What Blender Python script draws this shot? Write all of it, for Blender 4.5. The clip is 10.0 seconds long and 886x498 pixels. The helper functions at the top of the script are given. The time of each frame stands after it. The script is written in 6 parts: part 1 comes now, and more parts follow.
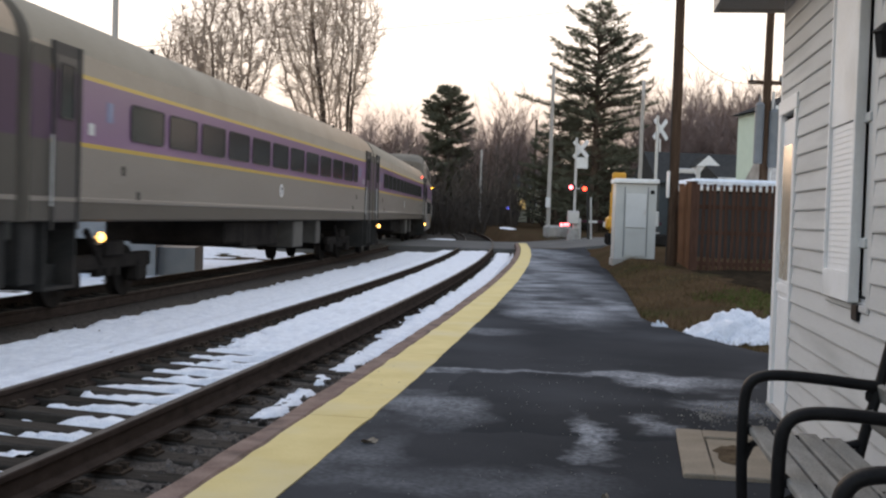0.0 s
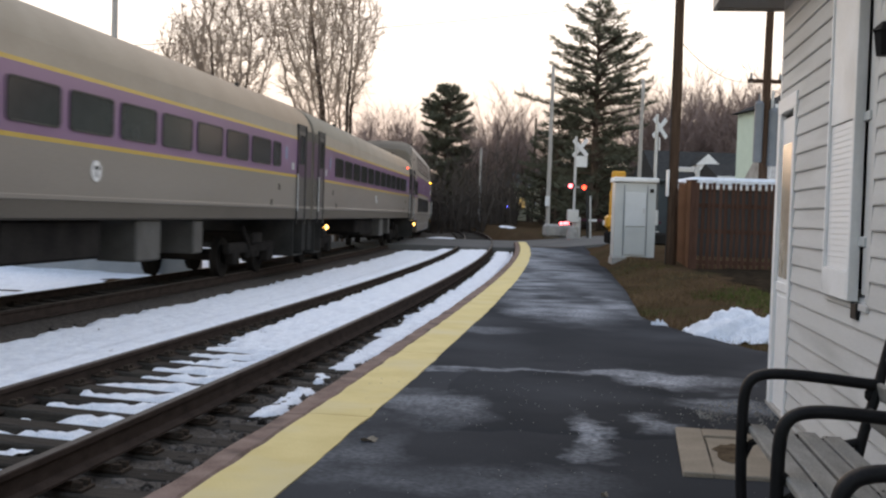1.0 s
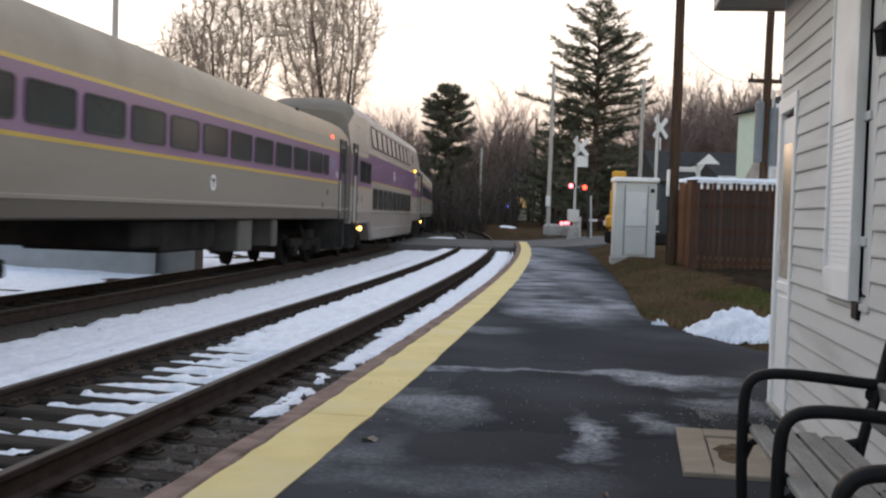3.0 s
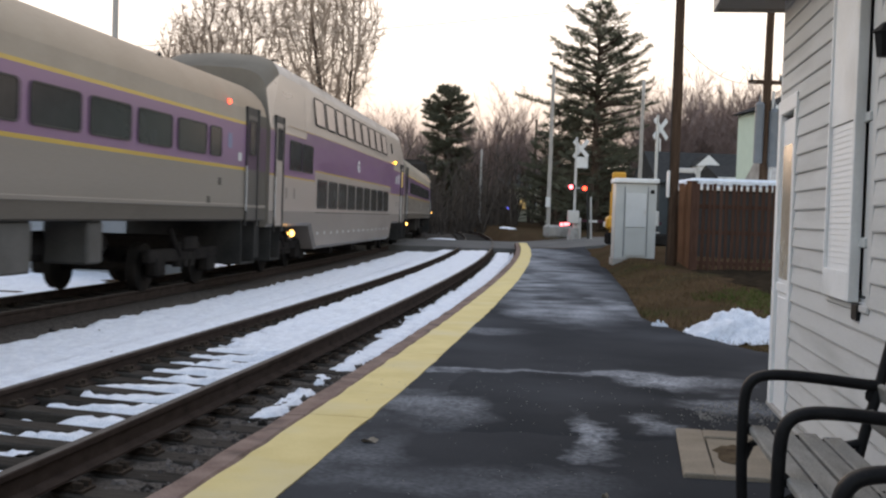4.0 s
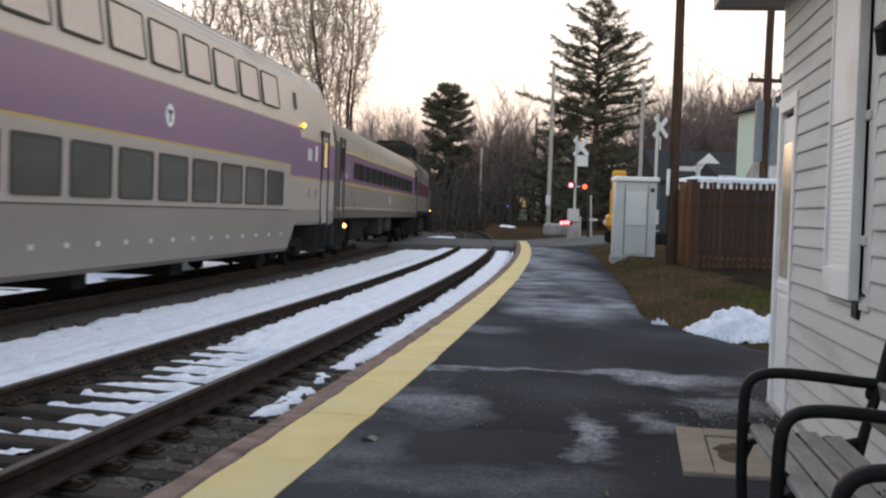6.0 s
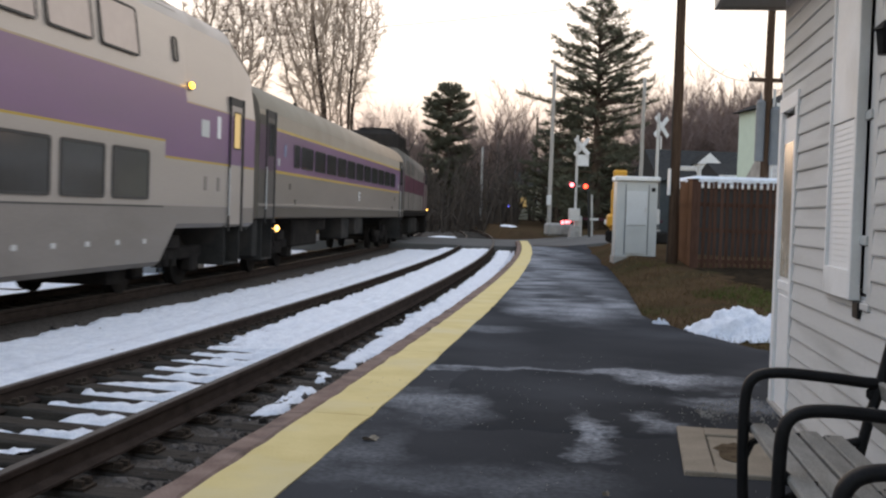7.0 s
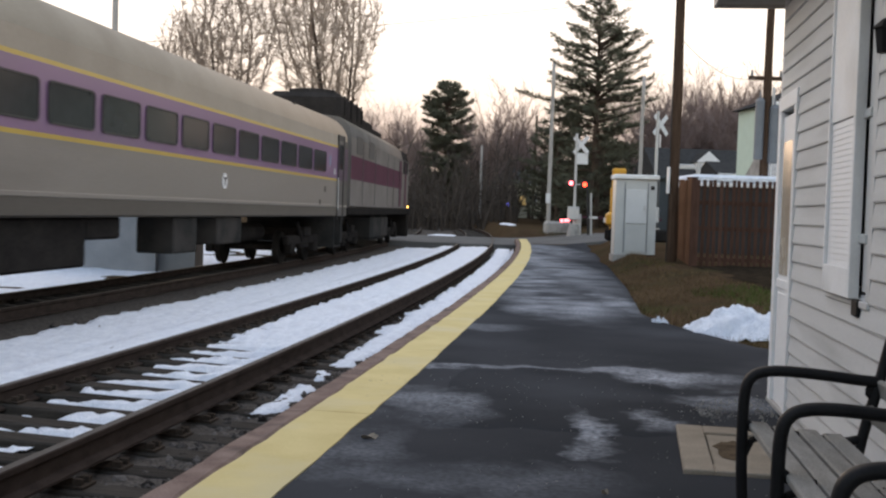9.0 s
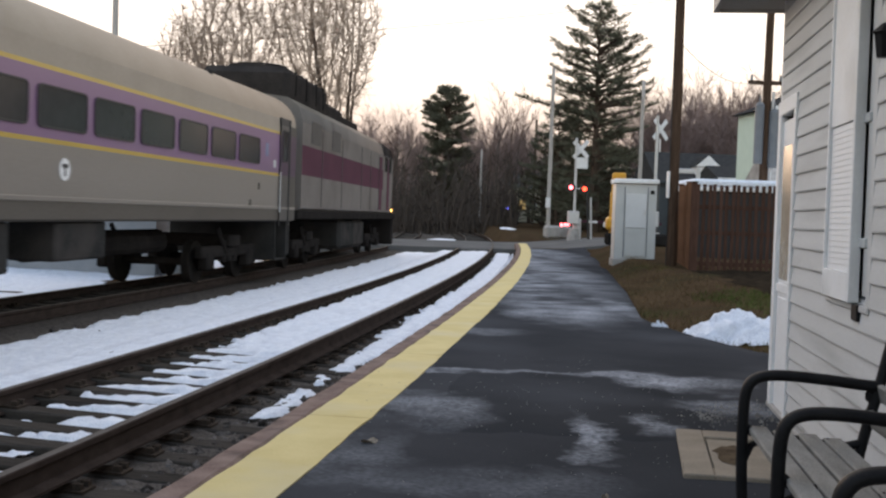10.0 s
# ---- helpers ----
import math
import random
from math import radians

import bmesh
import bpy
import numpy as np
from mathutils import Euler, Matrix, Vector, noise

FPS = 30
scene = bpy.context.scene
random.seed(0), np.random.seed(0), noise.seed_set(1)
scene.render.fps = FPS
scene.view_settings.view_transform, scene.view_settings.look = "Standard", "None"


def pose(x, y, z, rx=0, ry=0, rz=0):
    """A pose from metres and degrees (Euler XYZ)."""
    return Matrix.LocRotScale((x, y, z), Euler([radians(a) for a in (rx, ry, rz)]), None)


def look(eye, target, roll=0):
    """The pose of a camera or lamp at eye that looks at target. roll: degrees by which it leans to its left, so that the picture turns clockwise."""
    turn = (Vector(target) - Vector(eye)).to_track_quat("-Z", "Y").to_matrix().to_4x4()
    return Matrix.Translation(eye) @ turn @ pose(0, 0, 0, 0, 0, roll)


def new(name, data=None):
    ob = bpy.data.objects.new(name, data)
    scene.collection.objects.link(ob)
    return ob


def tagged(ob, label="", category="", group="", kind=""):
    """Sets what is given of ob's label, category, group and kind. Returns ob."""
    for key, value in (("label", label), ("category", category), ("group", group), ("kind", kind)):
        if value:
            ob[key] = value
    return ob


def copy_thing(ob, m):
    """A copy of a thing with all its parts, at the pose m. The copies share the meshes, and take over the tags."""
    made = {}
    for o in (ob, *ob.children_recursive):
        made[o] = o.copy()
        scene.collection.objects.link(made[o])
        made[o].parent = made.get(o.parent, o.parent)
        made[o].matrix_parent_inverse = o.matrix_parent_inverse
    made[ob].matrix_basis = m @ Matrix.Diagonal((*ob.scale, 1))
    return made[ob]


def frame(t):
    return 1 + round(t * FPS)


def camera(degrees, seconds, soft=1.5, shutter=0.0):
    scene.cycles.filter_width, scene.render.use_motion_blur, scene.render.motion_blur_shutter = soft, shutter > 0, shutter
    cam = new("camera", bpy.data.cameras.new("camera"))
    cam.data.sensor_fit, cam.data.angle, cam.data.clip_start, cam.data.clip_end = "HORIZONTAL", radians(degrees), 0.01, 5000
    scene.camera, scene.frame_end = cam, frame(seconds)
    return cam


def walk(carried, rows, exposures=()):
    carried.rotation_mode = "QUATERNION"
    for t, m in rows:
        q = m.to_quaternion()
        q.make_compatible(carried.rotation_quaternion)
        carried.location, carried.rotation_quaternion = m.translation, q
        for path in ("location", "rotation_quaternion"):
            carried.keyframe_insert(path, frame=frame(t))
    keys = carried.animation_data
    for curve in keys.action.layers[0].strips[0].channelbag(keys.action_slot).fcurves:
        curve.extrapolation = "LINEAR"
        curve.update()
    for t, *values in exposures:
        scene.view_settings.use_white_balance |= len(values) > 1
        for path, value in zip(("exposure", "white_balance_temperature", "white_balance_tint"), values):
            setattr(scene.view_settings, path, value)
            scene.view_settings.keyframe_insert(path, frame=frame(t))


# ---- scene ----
# tuning of the light
EXPOSURE, KELVIN, TINT = 2.38, 7750, 17.0
SKY, SUN, SUN_EL, SUN_AZ = 0.16, 0.15, 12.0, 0.0
VEIL = [(0.0, (0.40, 0.335, 0.31)), (1.0, (1.0, 1.0, 1.0)), (0.065, (0.45, 0.395, 0.37)), (0.105, (0.52, 0.49, 0.46)), (0.15, (0.60, 0.59, 0.575)), (0.26, (0.72, 0.72, 0.72))]
VEIL_GAIN = 3.1

# ---------------------------------------------------------------- camera
EYE = (0.0, 0.0, 1.427)
cam = camera(42.82, 10.0, soft=2.3, shutter=0.5)
SWAY = [(0.0, 3.7, 0), (0.5, 3.0, 0), (1.0, 1.3, -1), (1.5, 3.3, 0), (2.0, 1.3, 0), (2.5, 0.3, 0), (3.25, 1.8, 0),
        (4.0, 3.0, 0), (4.5, 1.3, 0), (5.0, 3.0, 0), (5.5, 0.0, 0), (6.25, 0.0, 0), (7.0, -0.7, 1.5), (7.5, 1.3, 0),
        (8.0, 2.0, 0), (8.5, 1.7, 0), (9.0, -3.7, 0), (9.5, -2.0, 4), (10.0, 4.0, 0)]


def held(up, side):
    """The hand-held view, with a small nod and swing in steps of 0.0286 degrees."""
    return pose(*EYE) @ pose(0, 0, 0, 90 - 1.811 + up * 0.0286, 0, side * 0.0286) @ pose(0, 0, 0, 0, 0, 1.877)


walk(cam, [(t, held(a, b)) for t, a, b in SWAY], exposures=[(0.0, EXPOSURE, KELVIN, TINT), (10.0, EXPOSURE, KELVIN, TINT)])

# ---------------------------------------------------------------- light
world = bpy.data.worlds.new("dusk_sky")
scene.world = world
world.use_nodes = True
wt = world.node_tree
wt.nodes.clear()
sky = wt.nodes.new("ShaderNodeTexSky")
sky.sky_type = "NISHITA"
sky.sun_disc = False
sky.sun_elevation = radians(SUN_EL)
sky.sun_rotation = radians(SUN_AZ)
sky.air_density, sky.dust_density, sky.ozone_density = 1.0, 4.0, 0.6
bg = wt.nodes.new("ShaderNodeBackground")
bg.inputs["Strength"].default_value = SKY
wo = wt.nodes.new("ShaderNodeOutputWorld")
# a thin veil of cloud holds the brightest sky down, white overhead and peach towards the horizon
way, up_axis, veil, under = wt.nodes.new("ShaderNodeTexCoord"), wt.nodes.new("ShaderNodeSeparateXYZ"), wt.nodes.new("ShaderNodeValToRGB"), wt.nodes.new("ShaderNodeMixRGB")
for i, (at, tone) in enumerate(VEIL):
    e = veil.color_ramp.elements[i] if i < 2 else veil.color_ramp.elements.new(at)
    e.position, e.color = at, (*tone, 1)
gain = wt.nodes.new("ShaderNodeMixRGB")
gain.blend_type, under.blend_type = "MULTIPLY", "DARKEN"
gain.inputs[0].default_value = under.inputs[0].default_value = 1.0
gain.inputs[2].default_value = (VEIL_GAIN, VEIL_GAIN, VEIL_GAIN, 1)
wt.links.new(way.outputs["Generated"], up_axis.inputs[0])
wt.links.new(up_axis.outputs["Z"], veil.inputs[0])
wt.links.new(veil.outputs[0], gain.inputs[1])
wt.links.new(sky.outputs[0], under.inputs[1])
wt.links.new(gain.outputs[0], under.inputs[2])
wt.links.new(under.outputs[0], bg.inputs["Color"])
wt.links.new(bg.outputs[0], wo.inputs["Surface"])
sun = new("sun", bpy.data.lights.new("sun", "SUN"))
sun.data.energy, sun.data.angle, sun.data.color = SUN, radians(12), (1.0, 0.78, 0.58)
sun.matrix_world = look((-20, 150, 14), (0, 0, 0))


# ---------------------------------------------------------------- materials
def material(name, c1, c2, rough=0.7, metal=0.0, scale=6.0, fine=60.0, bump=0.2, dist=0.004, spec=0.4, stretch=(1, 1, 1), island=0.0, rvar=0.12, c3=None, big=0.6, stain=(0.52, 0.72)):
    """Two tones mixed by coarse and fine noise, a third as stains, with relief."""
    m = bpy.data.materials.new(name)
    m.use_nodes = True
    t, n = m.node_tree, m.node_tree.nodes
    b = n["Principled BSDF"]
    tc = n.new("ShaderNodeTexCoord")
    mp = n.new("ShaderNodeMapping")
    mp.inputs["Scale"].default_value = stretch
    t.links.new(tc.outputs["Object"], mp.inputs["Vector"])
    n1, n2 = n.new("ShaderNodeTexNoise"), n.new("ShaderNodeTexNoise")
    for q, s, d in ((n1, scale, 5), (n2, fine, 3)):
        q.inputs["Scale"].default_value, q.inputs["Detail"].default_value = s, d
        t.links.new(mp.outputs[0], q.inputs["Vector"])
    add = n.new("ShaderNodeMath")
    add.operation = "MULTIPLY_ADD"
    add.inputs[1].default_value = big
    t.links.new(n1.outputs["Fac"], add.inputs[0])
    sc = n.new("ShaderNodeMath")
    sc.operation = "MULTIPLY"
    sc.inputs[1].default_value = 1 - big
    t.links.new(n2.outputs["Fac"], sc.inputs[0])
    t.links.new(sc.outputs[0], add.inputs[2])
    last = add.outputs[0]
    if island:
        geo, inf, rs, mx = n.new("ShaderNodeNewGeometry"), n.new("ShaderNodeObjectInfo"), n.new("ShaderNodeMath"), n.new("ShaderNodeMath")
        rs.operation = "ADD"
        t.links.new(geo.outputs["Random Per Island"], rs.inputs[0])
        t.links.new(inf.outputs["Random"], rs.inputs[1])
        mx.operation = "MULTIPLY_ADD"
        mx.inputs[1].default_value = island
        t.links.new(rs.outputs[0], mx.inputs[0])
        t.links.new(last, mx.inputs[2])
        sub = n.new("ShaderNodeMath")
        sub.operation = "SUBTRACT"
        sub.inputs[1].default_value = island
        t.links.new(mx.outputs[0], sub.inputs[0])
        last = sub.outputs[0]
    r = n.new("ShaderNodeValToRGB")
    r.color_ramp.elements[0].position, r.color_ramp.elements[1].position = 0.32, 0.68
    r.color_ramp.elements[0].color, r.color_ramp.elements[1].color = (*c1, 1), (*c2, 1)
    t.links.new(last, r.inputs[0])
    col = r.outputs[0]
    if c3:
        n3, r3, mix = n.new("ShaderNodeTexNoise"), n.new("ShaderNodeValToRGB"), n.new("ShaderNodeMixRGB")
        n3.inputs["Scale"].default_value, n3.inputs["Detail"].default_value = scale * 0.45, 6
        t.links.new(mp.outputs[0], n3.inputs["Vector"])
        r3.color_ramp.elements[0].position, r3.color_ramp.elements[1].position = stain
        t.links.new(n3.outputs["Fac"], r3.inputs[0])
        t.links.new(r3.outputs[0], mix.inputs[0])
        t.links.new(col, mix.inputs[1])
        mix.inputs[2].default_value = (*c3, 1)
        col = mix.outputs[0]
    t.links.new(col, b.inputs["Base Color"])
    rr = n.new("ShaderNodeMapRange")
    rr.inputs["To Min"].default_value, rr.inputs["To Max"].default_value = max(0.03, rough - rvar), min(1, rough + rvar)
    t.links.new(n1.outputs["Fac"], rr.inputs["Value"])
    t.links.new(rr.outputs[0], b.inputs["Roughness"])
    b.inputs["Metallic"].default_value = metal
    b.inputs["Specular IOR Level"].default_value = spec
    if bump:
        bp = n.new("ShaderNodeBump")
        bp.inputs["Strength"].default_value, bp.inputs["Distance"].default_value = bump, dist
        t.links.new(add.outputs[0], bp.inputs["Height"])
        t.links.new(bp.outputs[0], b.inputs["Normal"])
    return m


def glowing(name, color, power):
    m = bpy.data.materials.new(name)
    m.use_nodes = True
    b = m.node_tree.nodes["Principled BSDF"]
    b.inputs["Base Color"].default_value = (*color, 1)
    b.inputs["Emission Color"].default_value = (*color, 1)
    b.inputs["Emission Strength"].default_value = power
    return m


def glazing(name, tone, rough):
    """Tinted glass in the given tone, reflected sky included where that is pale."""
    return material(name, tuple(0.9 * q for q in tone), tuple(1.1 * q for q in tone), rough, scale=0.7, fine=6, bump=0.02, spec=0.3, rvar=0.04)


M = dict(
    asphalt=material("asphalt", (0.030, 0.032, 0.035), (0.050, 0.052, 0.057), 0.85, scale=0.8, fine=150, bump=0.7, dist=0.005, c3=(0.068, 0.072, 0.080), big=0.55, rvar=0.1, stain=(0.47, 0.70), spec=0),
    patch=material("asphalt_patch", (0.026, 0.028, 0.031), (0.042, 0.044, 0.048), 0.85, scale=0.8, fine=150, bump=0.7, dist=0.005, c3=(0.066, 0.07, 0.078), big=0.55, rvar=0.1, stain=(0.5, 0.72), spec=0),
    road=material("road_asphalt", (0.09, 0.09, 0.09), (0.15, 0.148, 0.145), 0.8, scale=0.6, fine=60, bump=0.3, spec=0),
    coping=material("coping", (0.14, 0.098, 0.085), (0.26, 0.195, 0.17), 0.85, scale=5, fine=90, bump=0.6, dist=0.006, c3=(0.07, 0.06, 0.055), spec=0),
    yellow=material("yellow_paint", (0.45, 0.365, 0.165), (0.58, 0.487, 0.25), 0.7, scale=3, fine=120, bump=0.35, dist=0.003, c3=(0.50, 0.44, 0.27), spec=0.03),
    ballast=material("ballast", (0.038, 0.033, 0.030), (0.12, 0.108, 0.098), 0.9, scale=14, fine=45, bump=1.0, dist=0.03, big=0.4, spec=0),
    stone=material("ballast_stone", (0.018, 0.016, 0.015), (0.128, 0.114, 0.106), 0.9, scale=30, fine=120, bump=0.4, island=0.35, spec=0),
    sleeper=material("sleeper_wood", (0.022, 0.02, 0.018), (0.075, 0.066, 0.058), 0.9, scale=4, fine=40, bump=0.7, dist=0.006, stretch=(10, 1, 6), island=0.2, spec=0),
    rail=material("rusty_rail", (0.026, 0.020, 0.018), (0.056, 0.043, 0.037), 0.85, metal=0.0, scale=5, fine=70, bump=0.4, stretch=(1, 1, 2), spec=0),
    rail_top=material("worn_rail_head", (0.062, 0.055, 0.050), (0.105, 0.095, 0.088), 0.75, metal=0.0, scale=8, fine=80, bump=0.1, spec=0.08),
    plate=material("tie_plate", (0.03, 0.024, 0.02), (0.07, 0.055, 0.045), 0.8, metal=0.3, scale=20, fine=90, bump=0.5, spec=0),
    snow=material("snow", (0.58, 0.635, 0.725), (0.86, 0.90, 0.955), 0.8, scale=10, fine=70, big=0.45, bump=1.0, dist=0.04, c3=(0.62, 0.665, 0.74), spec=0.05),
    ground=material("leaf_litter", (0.033, 0.022, 0.014), (0.079, 0.053, 0.033), 0.95, scale=1.2, fine=30, bump=0.8, dist=0.03, c3=(0.041, 0.037, 0.020), spec=0),
    grass=material("dead_grass", (0.080, 0.053, 0.029), (0.155, 0.105, 0.060), 0.9, scale=0.8, fine=25, bump=0, island=0.3, c3=(0.070, 0.074, 0.030), stain=(0.50, 0.64), spec=0),
    green_grass=material("dull_green_grass", (0.050, 0.068, 0.020), (0.10, 0.125, 0.040), 0.9, scale=0.8, fine=25, bump=0, island=0.25, c3=(0.10, 0.08, 0.035), spec=0),
    siding=material("siding", (0.505, 0.503, 0.496), (0.585, 0.583, 0.575), 0.75, scale=2.0, fine=50, bump=0.15, stretch=(0.4, 1, 4), c3=(0.37, 0.37, 0.362), island=0.06, spec=0.08),
    white=material("white_paint", (0.70, 0.70, 0.70), (0.80, 0.80, 0.80), 0.65, scale=3, fine=60, bump=0.15, c3=(0.54, 0.535, 0.52), spec=0.12),
    soffit=material("soffit", (0.30, 0.29, 0.28), (0.38, 0.37, 0.36), 0.7, scale=3, fine=50),
    roofing=material("roofing", (0.030, 0.030, 0.031), (0.060, 0.060, 0.060), 0.9, scale=4, fine=60, bump=0.6, spec=0),
    tan=material("tan_glazing", (0.30, 0.25, 0.19), (0.42, 0.36, 0.28), 0.25, scale=2, fine=30, bump=0.05),
    gap=material("dark_gap", (0.012, 0.012, 0.012), (0.03, 0.03, 0.03), 0.8, scale=8),
    foundation=material("concrete", (0.24, 0.23, 0.22), (0.38, 0.37, 0.35), 0.9, scale=4, fine=70, bump=0.5, c3=(0.17, 0.16, 0.155)),
    slab=material("concrete_slab", (0.20, 0.17, 0.135), (0.31, 0.265, 0.215), 0.9, scale=4, fine=80, bump=0.5, c3=(0.20, 0.17, 0.14), spec=0),
    iron=material("black_iron", (0.007, 0.007, 0.008), (0.016, 0.016, 0.017), 0.55, metal=0.0, scale=12, fine=120, bump=0.3, spec=0.12),
    slat=material("weathered_slat", (0.145, 0.140, 0.129), (0.289, 0.281, 0.264), 0.8, scale=3, fine=40, bump=0.5, stretch=(1, 5, 5), island=0.12, c3=(0.064, 0.060, 0.054), stain=(0.54, 0.70), spec=0.08),
    fence=material("brown_fence", (0.046, 0.025, 0.019), (0.095, 0.053, 0.041), 0.75, scale=3, fine=40, bump=0.5, stretch=(8, 8, 1), island=0.2, spec=0),
    # earth at the fence foot, darkened to hold the shade lying there
    mulch=material("shaded_earth", (0.014, 0.011, 0.008), (0.040, 0.030, 0.021), 0.95, scale=6, fine=40, bump=1.0, dist=0.03, spec=0),
    fence_light=material("cedar_fence", (0.11, 0.055, 0.032), (0.20, 0.105, 0.065), 0.75, scale=3, fine=40, bump=0.5, stretch=(8, 8, 1), island=0.15, spec=0),
    cabinet=material("cabinet_paint", (0.40, 0.415, 0.415), (0.49, 0.505, 0.50), 0.45, scale=2, fine=40, bump=0.1, c3=(0.46, 0.47, 0.47)),
    panel=material("cabinet_panel", (0.50, 0.52, 0.53), (0.60, 0.61, 0.62), 0.5, scale=2, fine=40, bump=0.1),
    pole=material("utility_pole_wood", (0.043, 0.027, 0.020), (0.101, 0.066, 0.047), 0.9, scale=3, fine=30, bump=0.7, dist=0.01, stretch=(6, 6, 0.6), spec=0),
    pole_grey=material("grey_pole", (0.30, 0.28, 0.26), (0.42, 0.39, 0.36), 0.8, scale=3, fine=30, bump=0.4, stretch=(6, 6, 0.6)),
    galv=material("galvanised", (0.45, 0.46, 0.46), (0.58, 0.58, 0.58), 0.45, metal=0.3, scale=6, fine=60, bump=0.1),
    sign=material("sign_white", (0.62, 0.62, 0.62), (0.72, 0.72, 0.72), 0.5, scale=6, fine=60, bump=0.1),
    black=material("signal_black", (0.012, 0.012, 0.012), (0.03, 0.03, 0.03), 0.6, scale=6),
    orange=material("orange_paint", (0.55, 0.25, 0.02), (0.68, 0.34, 0.04), 0.5, scale=5, fine=50, bump=0.1),
    bark=material("bark", (0.045, 0.033, 0.026), (0.12, 0.09, 0.072), 0.95, scale=3, fine=30, bump=0.6, stretch=(5, 5, 1), spec=0),
    twig=material("twigs", (0.240, 0.182, 0.142), (0.396, 0.310, 0.246), 0.9, scale=2, fine=20, bump=0, island=0.15, spec=0),
    twig_far=material("far_twigs", (0.172, 0.127, 0.116), (0.271, 0.205, 0.190), 0.95, scale=1, fine=10, bump=0, island=0.15, spec=0),
    brush=material("dark_brush", (0.045, 0.038, 0.034), (0.10, 0.083, 0.072), 0.95, scale=1, fine=10, bump=0, island=0.2, spec=0),
    needle=material("pine_needles", (0.076, 0.078, 0.054), (0.132, 0.132, 0.095), 0.85, scale=0.6, fine=8, bump=0, island=0.2, spec=0),
    mint=material("mint_siding", (0.42, 0.52, 0.44), (0.50, 0.60, 0.51), 0.7, scale=2, fine=30, bump=0.1),
    cream=material("cream_siding", (0.52, 0.49, 0.38), (0.60, 0.57, 0.45), 0.7, scale=2, fine=30, bump=0.1),
    grey_house=material("grey_siding", (0.20, 0.22, 0.24), (0.28, 0.30, 0.32), 0.8, scale=2, fine=30, bump=0.2),
    dark_house=material("slate_siding", (0.036, 0.045, 0.051), (0.060, 0.072, 0.078), 0.8, scale=2, fine=30, bump=0.1),
    drum=material("transformer_grey", (0.11, 0.125, 0.14), (0.16, 0.175, 0.19), 0.5, scale=3, fine=40, bump=0.1),
    # coach roof palest, skirt darkest: the side's downward shading is put into these colours
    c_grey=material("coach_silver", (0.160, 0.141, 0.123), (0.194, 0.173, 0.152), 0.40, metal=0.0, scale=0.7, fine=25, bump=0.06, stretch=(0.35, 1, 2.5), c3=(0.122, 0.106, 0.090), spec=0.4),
    c_roof=material("coach_roof_lit", (0.314, 0.267, 0.217), (0.378, 0.325, 0.267), 0.9, metal=0.0, spec=0.02, scale=0.8, fine=20, bump=0.1, c3=(0.275, 0.232, 0.189)),
    c_purple=material("purple_band", (0.150, 0.075, 0.155), (0.182, 0.095, 0.186), 0.34, scale=0.9, fine=30, bump=0.04, stretch=(0.4, 1, 2), c3=(0.15, 0.09, 0.152), spec=0.5),
    # darker versions of the band's purple and the silver, for doors and car ends
    door_purple=material("dark_purple", (0.043, 0.022, 0.044), (0.064, 0.034, 0.065), 0.5, scale=1.2, fine=30, bump=0.05, c3=(0.034, 0.025, 0.034), spec=0.2),
    end_grime=material("dark_silver", (0.051, 0.047, 0.041), (0.075, 0.069, 0.060), 0.6, scale=1.2, fine=30, bump=0.08, c3=(0.036, 0.033, 0.030), spec=0.2),
    rust=material("rust_stain", (0.05, 0.037, 0.026), (0.13, 0.098, 0.068), 0.9, scale=9, fine=60, bump=0.2, spec=0),
    cabinet_grey=material("underfloor_cabinet_grey", (0.068, 0.066, 0.062), (0.104, 0.101, 0.096), 0.7, scale=2, fine=30, bump=0.1, c3=(0.048, 0.044, 0.040), spec=0.1),
    plate_blue=material("notice_blue", (0.13, 0.16, 0.26), (0.18, 0.21, 0.32), 0.5, scale=4, fine=40, bump=0.02),
    c_yellow=material("yellow_stripe", (0.357, 0.230, 0.030), (0.442, 0.297, 0.047), 0.45, scale=2, fine=30, bump=0.03),
    c_maroon=material("maroon_band", (0.069, 0.028, 0.042), (0.102, 0.044, 0.060), 0.75, scale=0.9, fine=30, bump=0.05, spec=0.02),
    loco_grey=material("loco_silver", (0.131, 0.117, 0.107), (0.181, 0.165, 0.152), 0.8, scale=0.8, fine=25, bump=0.06, c3=(0.087, 0.072, 0.062), spec=0.02),
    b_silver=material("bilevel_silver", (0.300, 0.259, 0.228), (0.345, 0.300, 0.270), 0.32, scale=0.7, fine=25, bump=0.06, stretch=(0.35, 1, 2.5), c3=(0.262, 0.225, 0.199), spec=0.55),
    b_trim=material("bilevel_trim", (0.33, 0.25, 0.17), (0.40, 0.31, 0.22), 0.6, scale=2, fine=30, bump=0.03, spec=0.08),
    # reflected pale sky is put into the upper panes' base colour
    sky_pane=glazing("sky_toned_upper_pane", (0.36, 0.29, 0.26), 0.3),
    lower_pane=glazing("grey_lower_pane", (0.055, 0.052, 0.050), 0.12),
    # bilevel roof brighter, skirt darker than its silver: light and shade in the colour
    b_roof=material("bilevel_roof_lit", (0.50, 0.45, 0.41), (0.58, 0.52, 0.475), 0.9, scale=0.8, fine=20, bump=0.1, c3=(0.36, 0.31, 0.265), spec=0.02),
    b_skirt=material("bilevel_skirt_shaded", (0.170, 0.150, 0.136), (0.210, 0.187, 0.170), 0.4, scale=0.8, fine=25, bump=0.06, stretch=(0.4, 1, 2), c3=(0.131, 0.114, 0.099), spec=0.4),
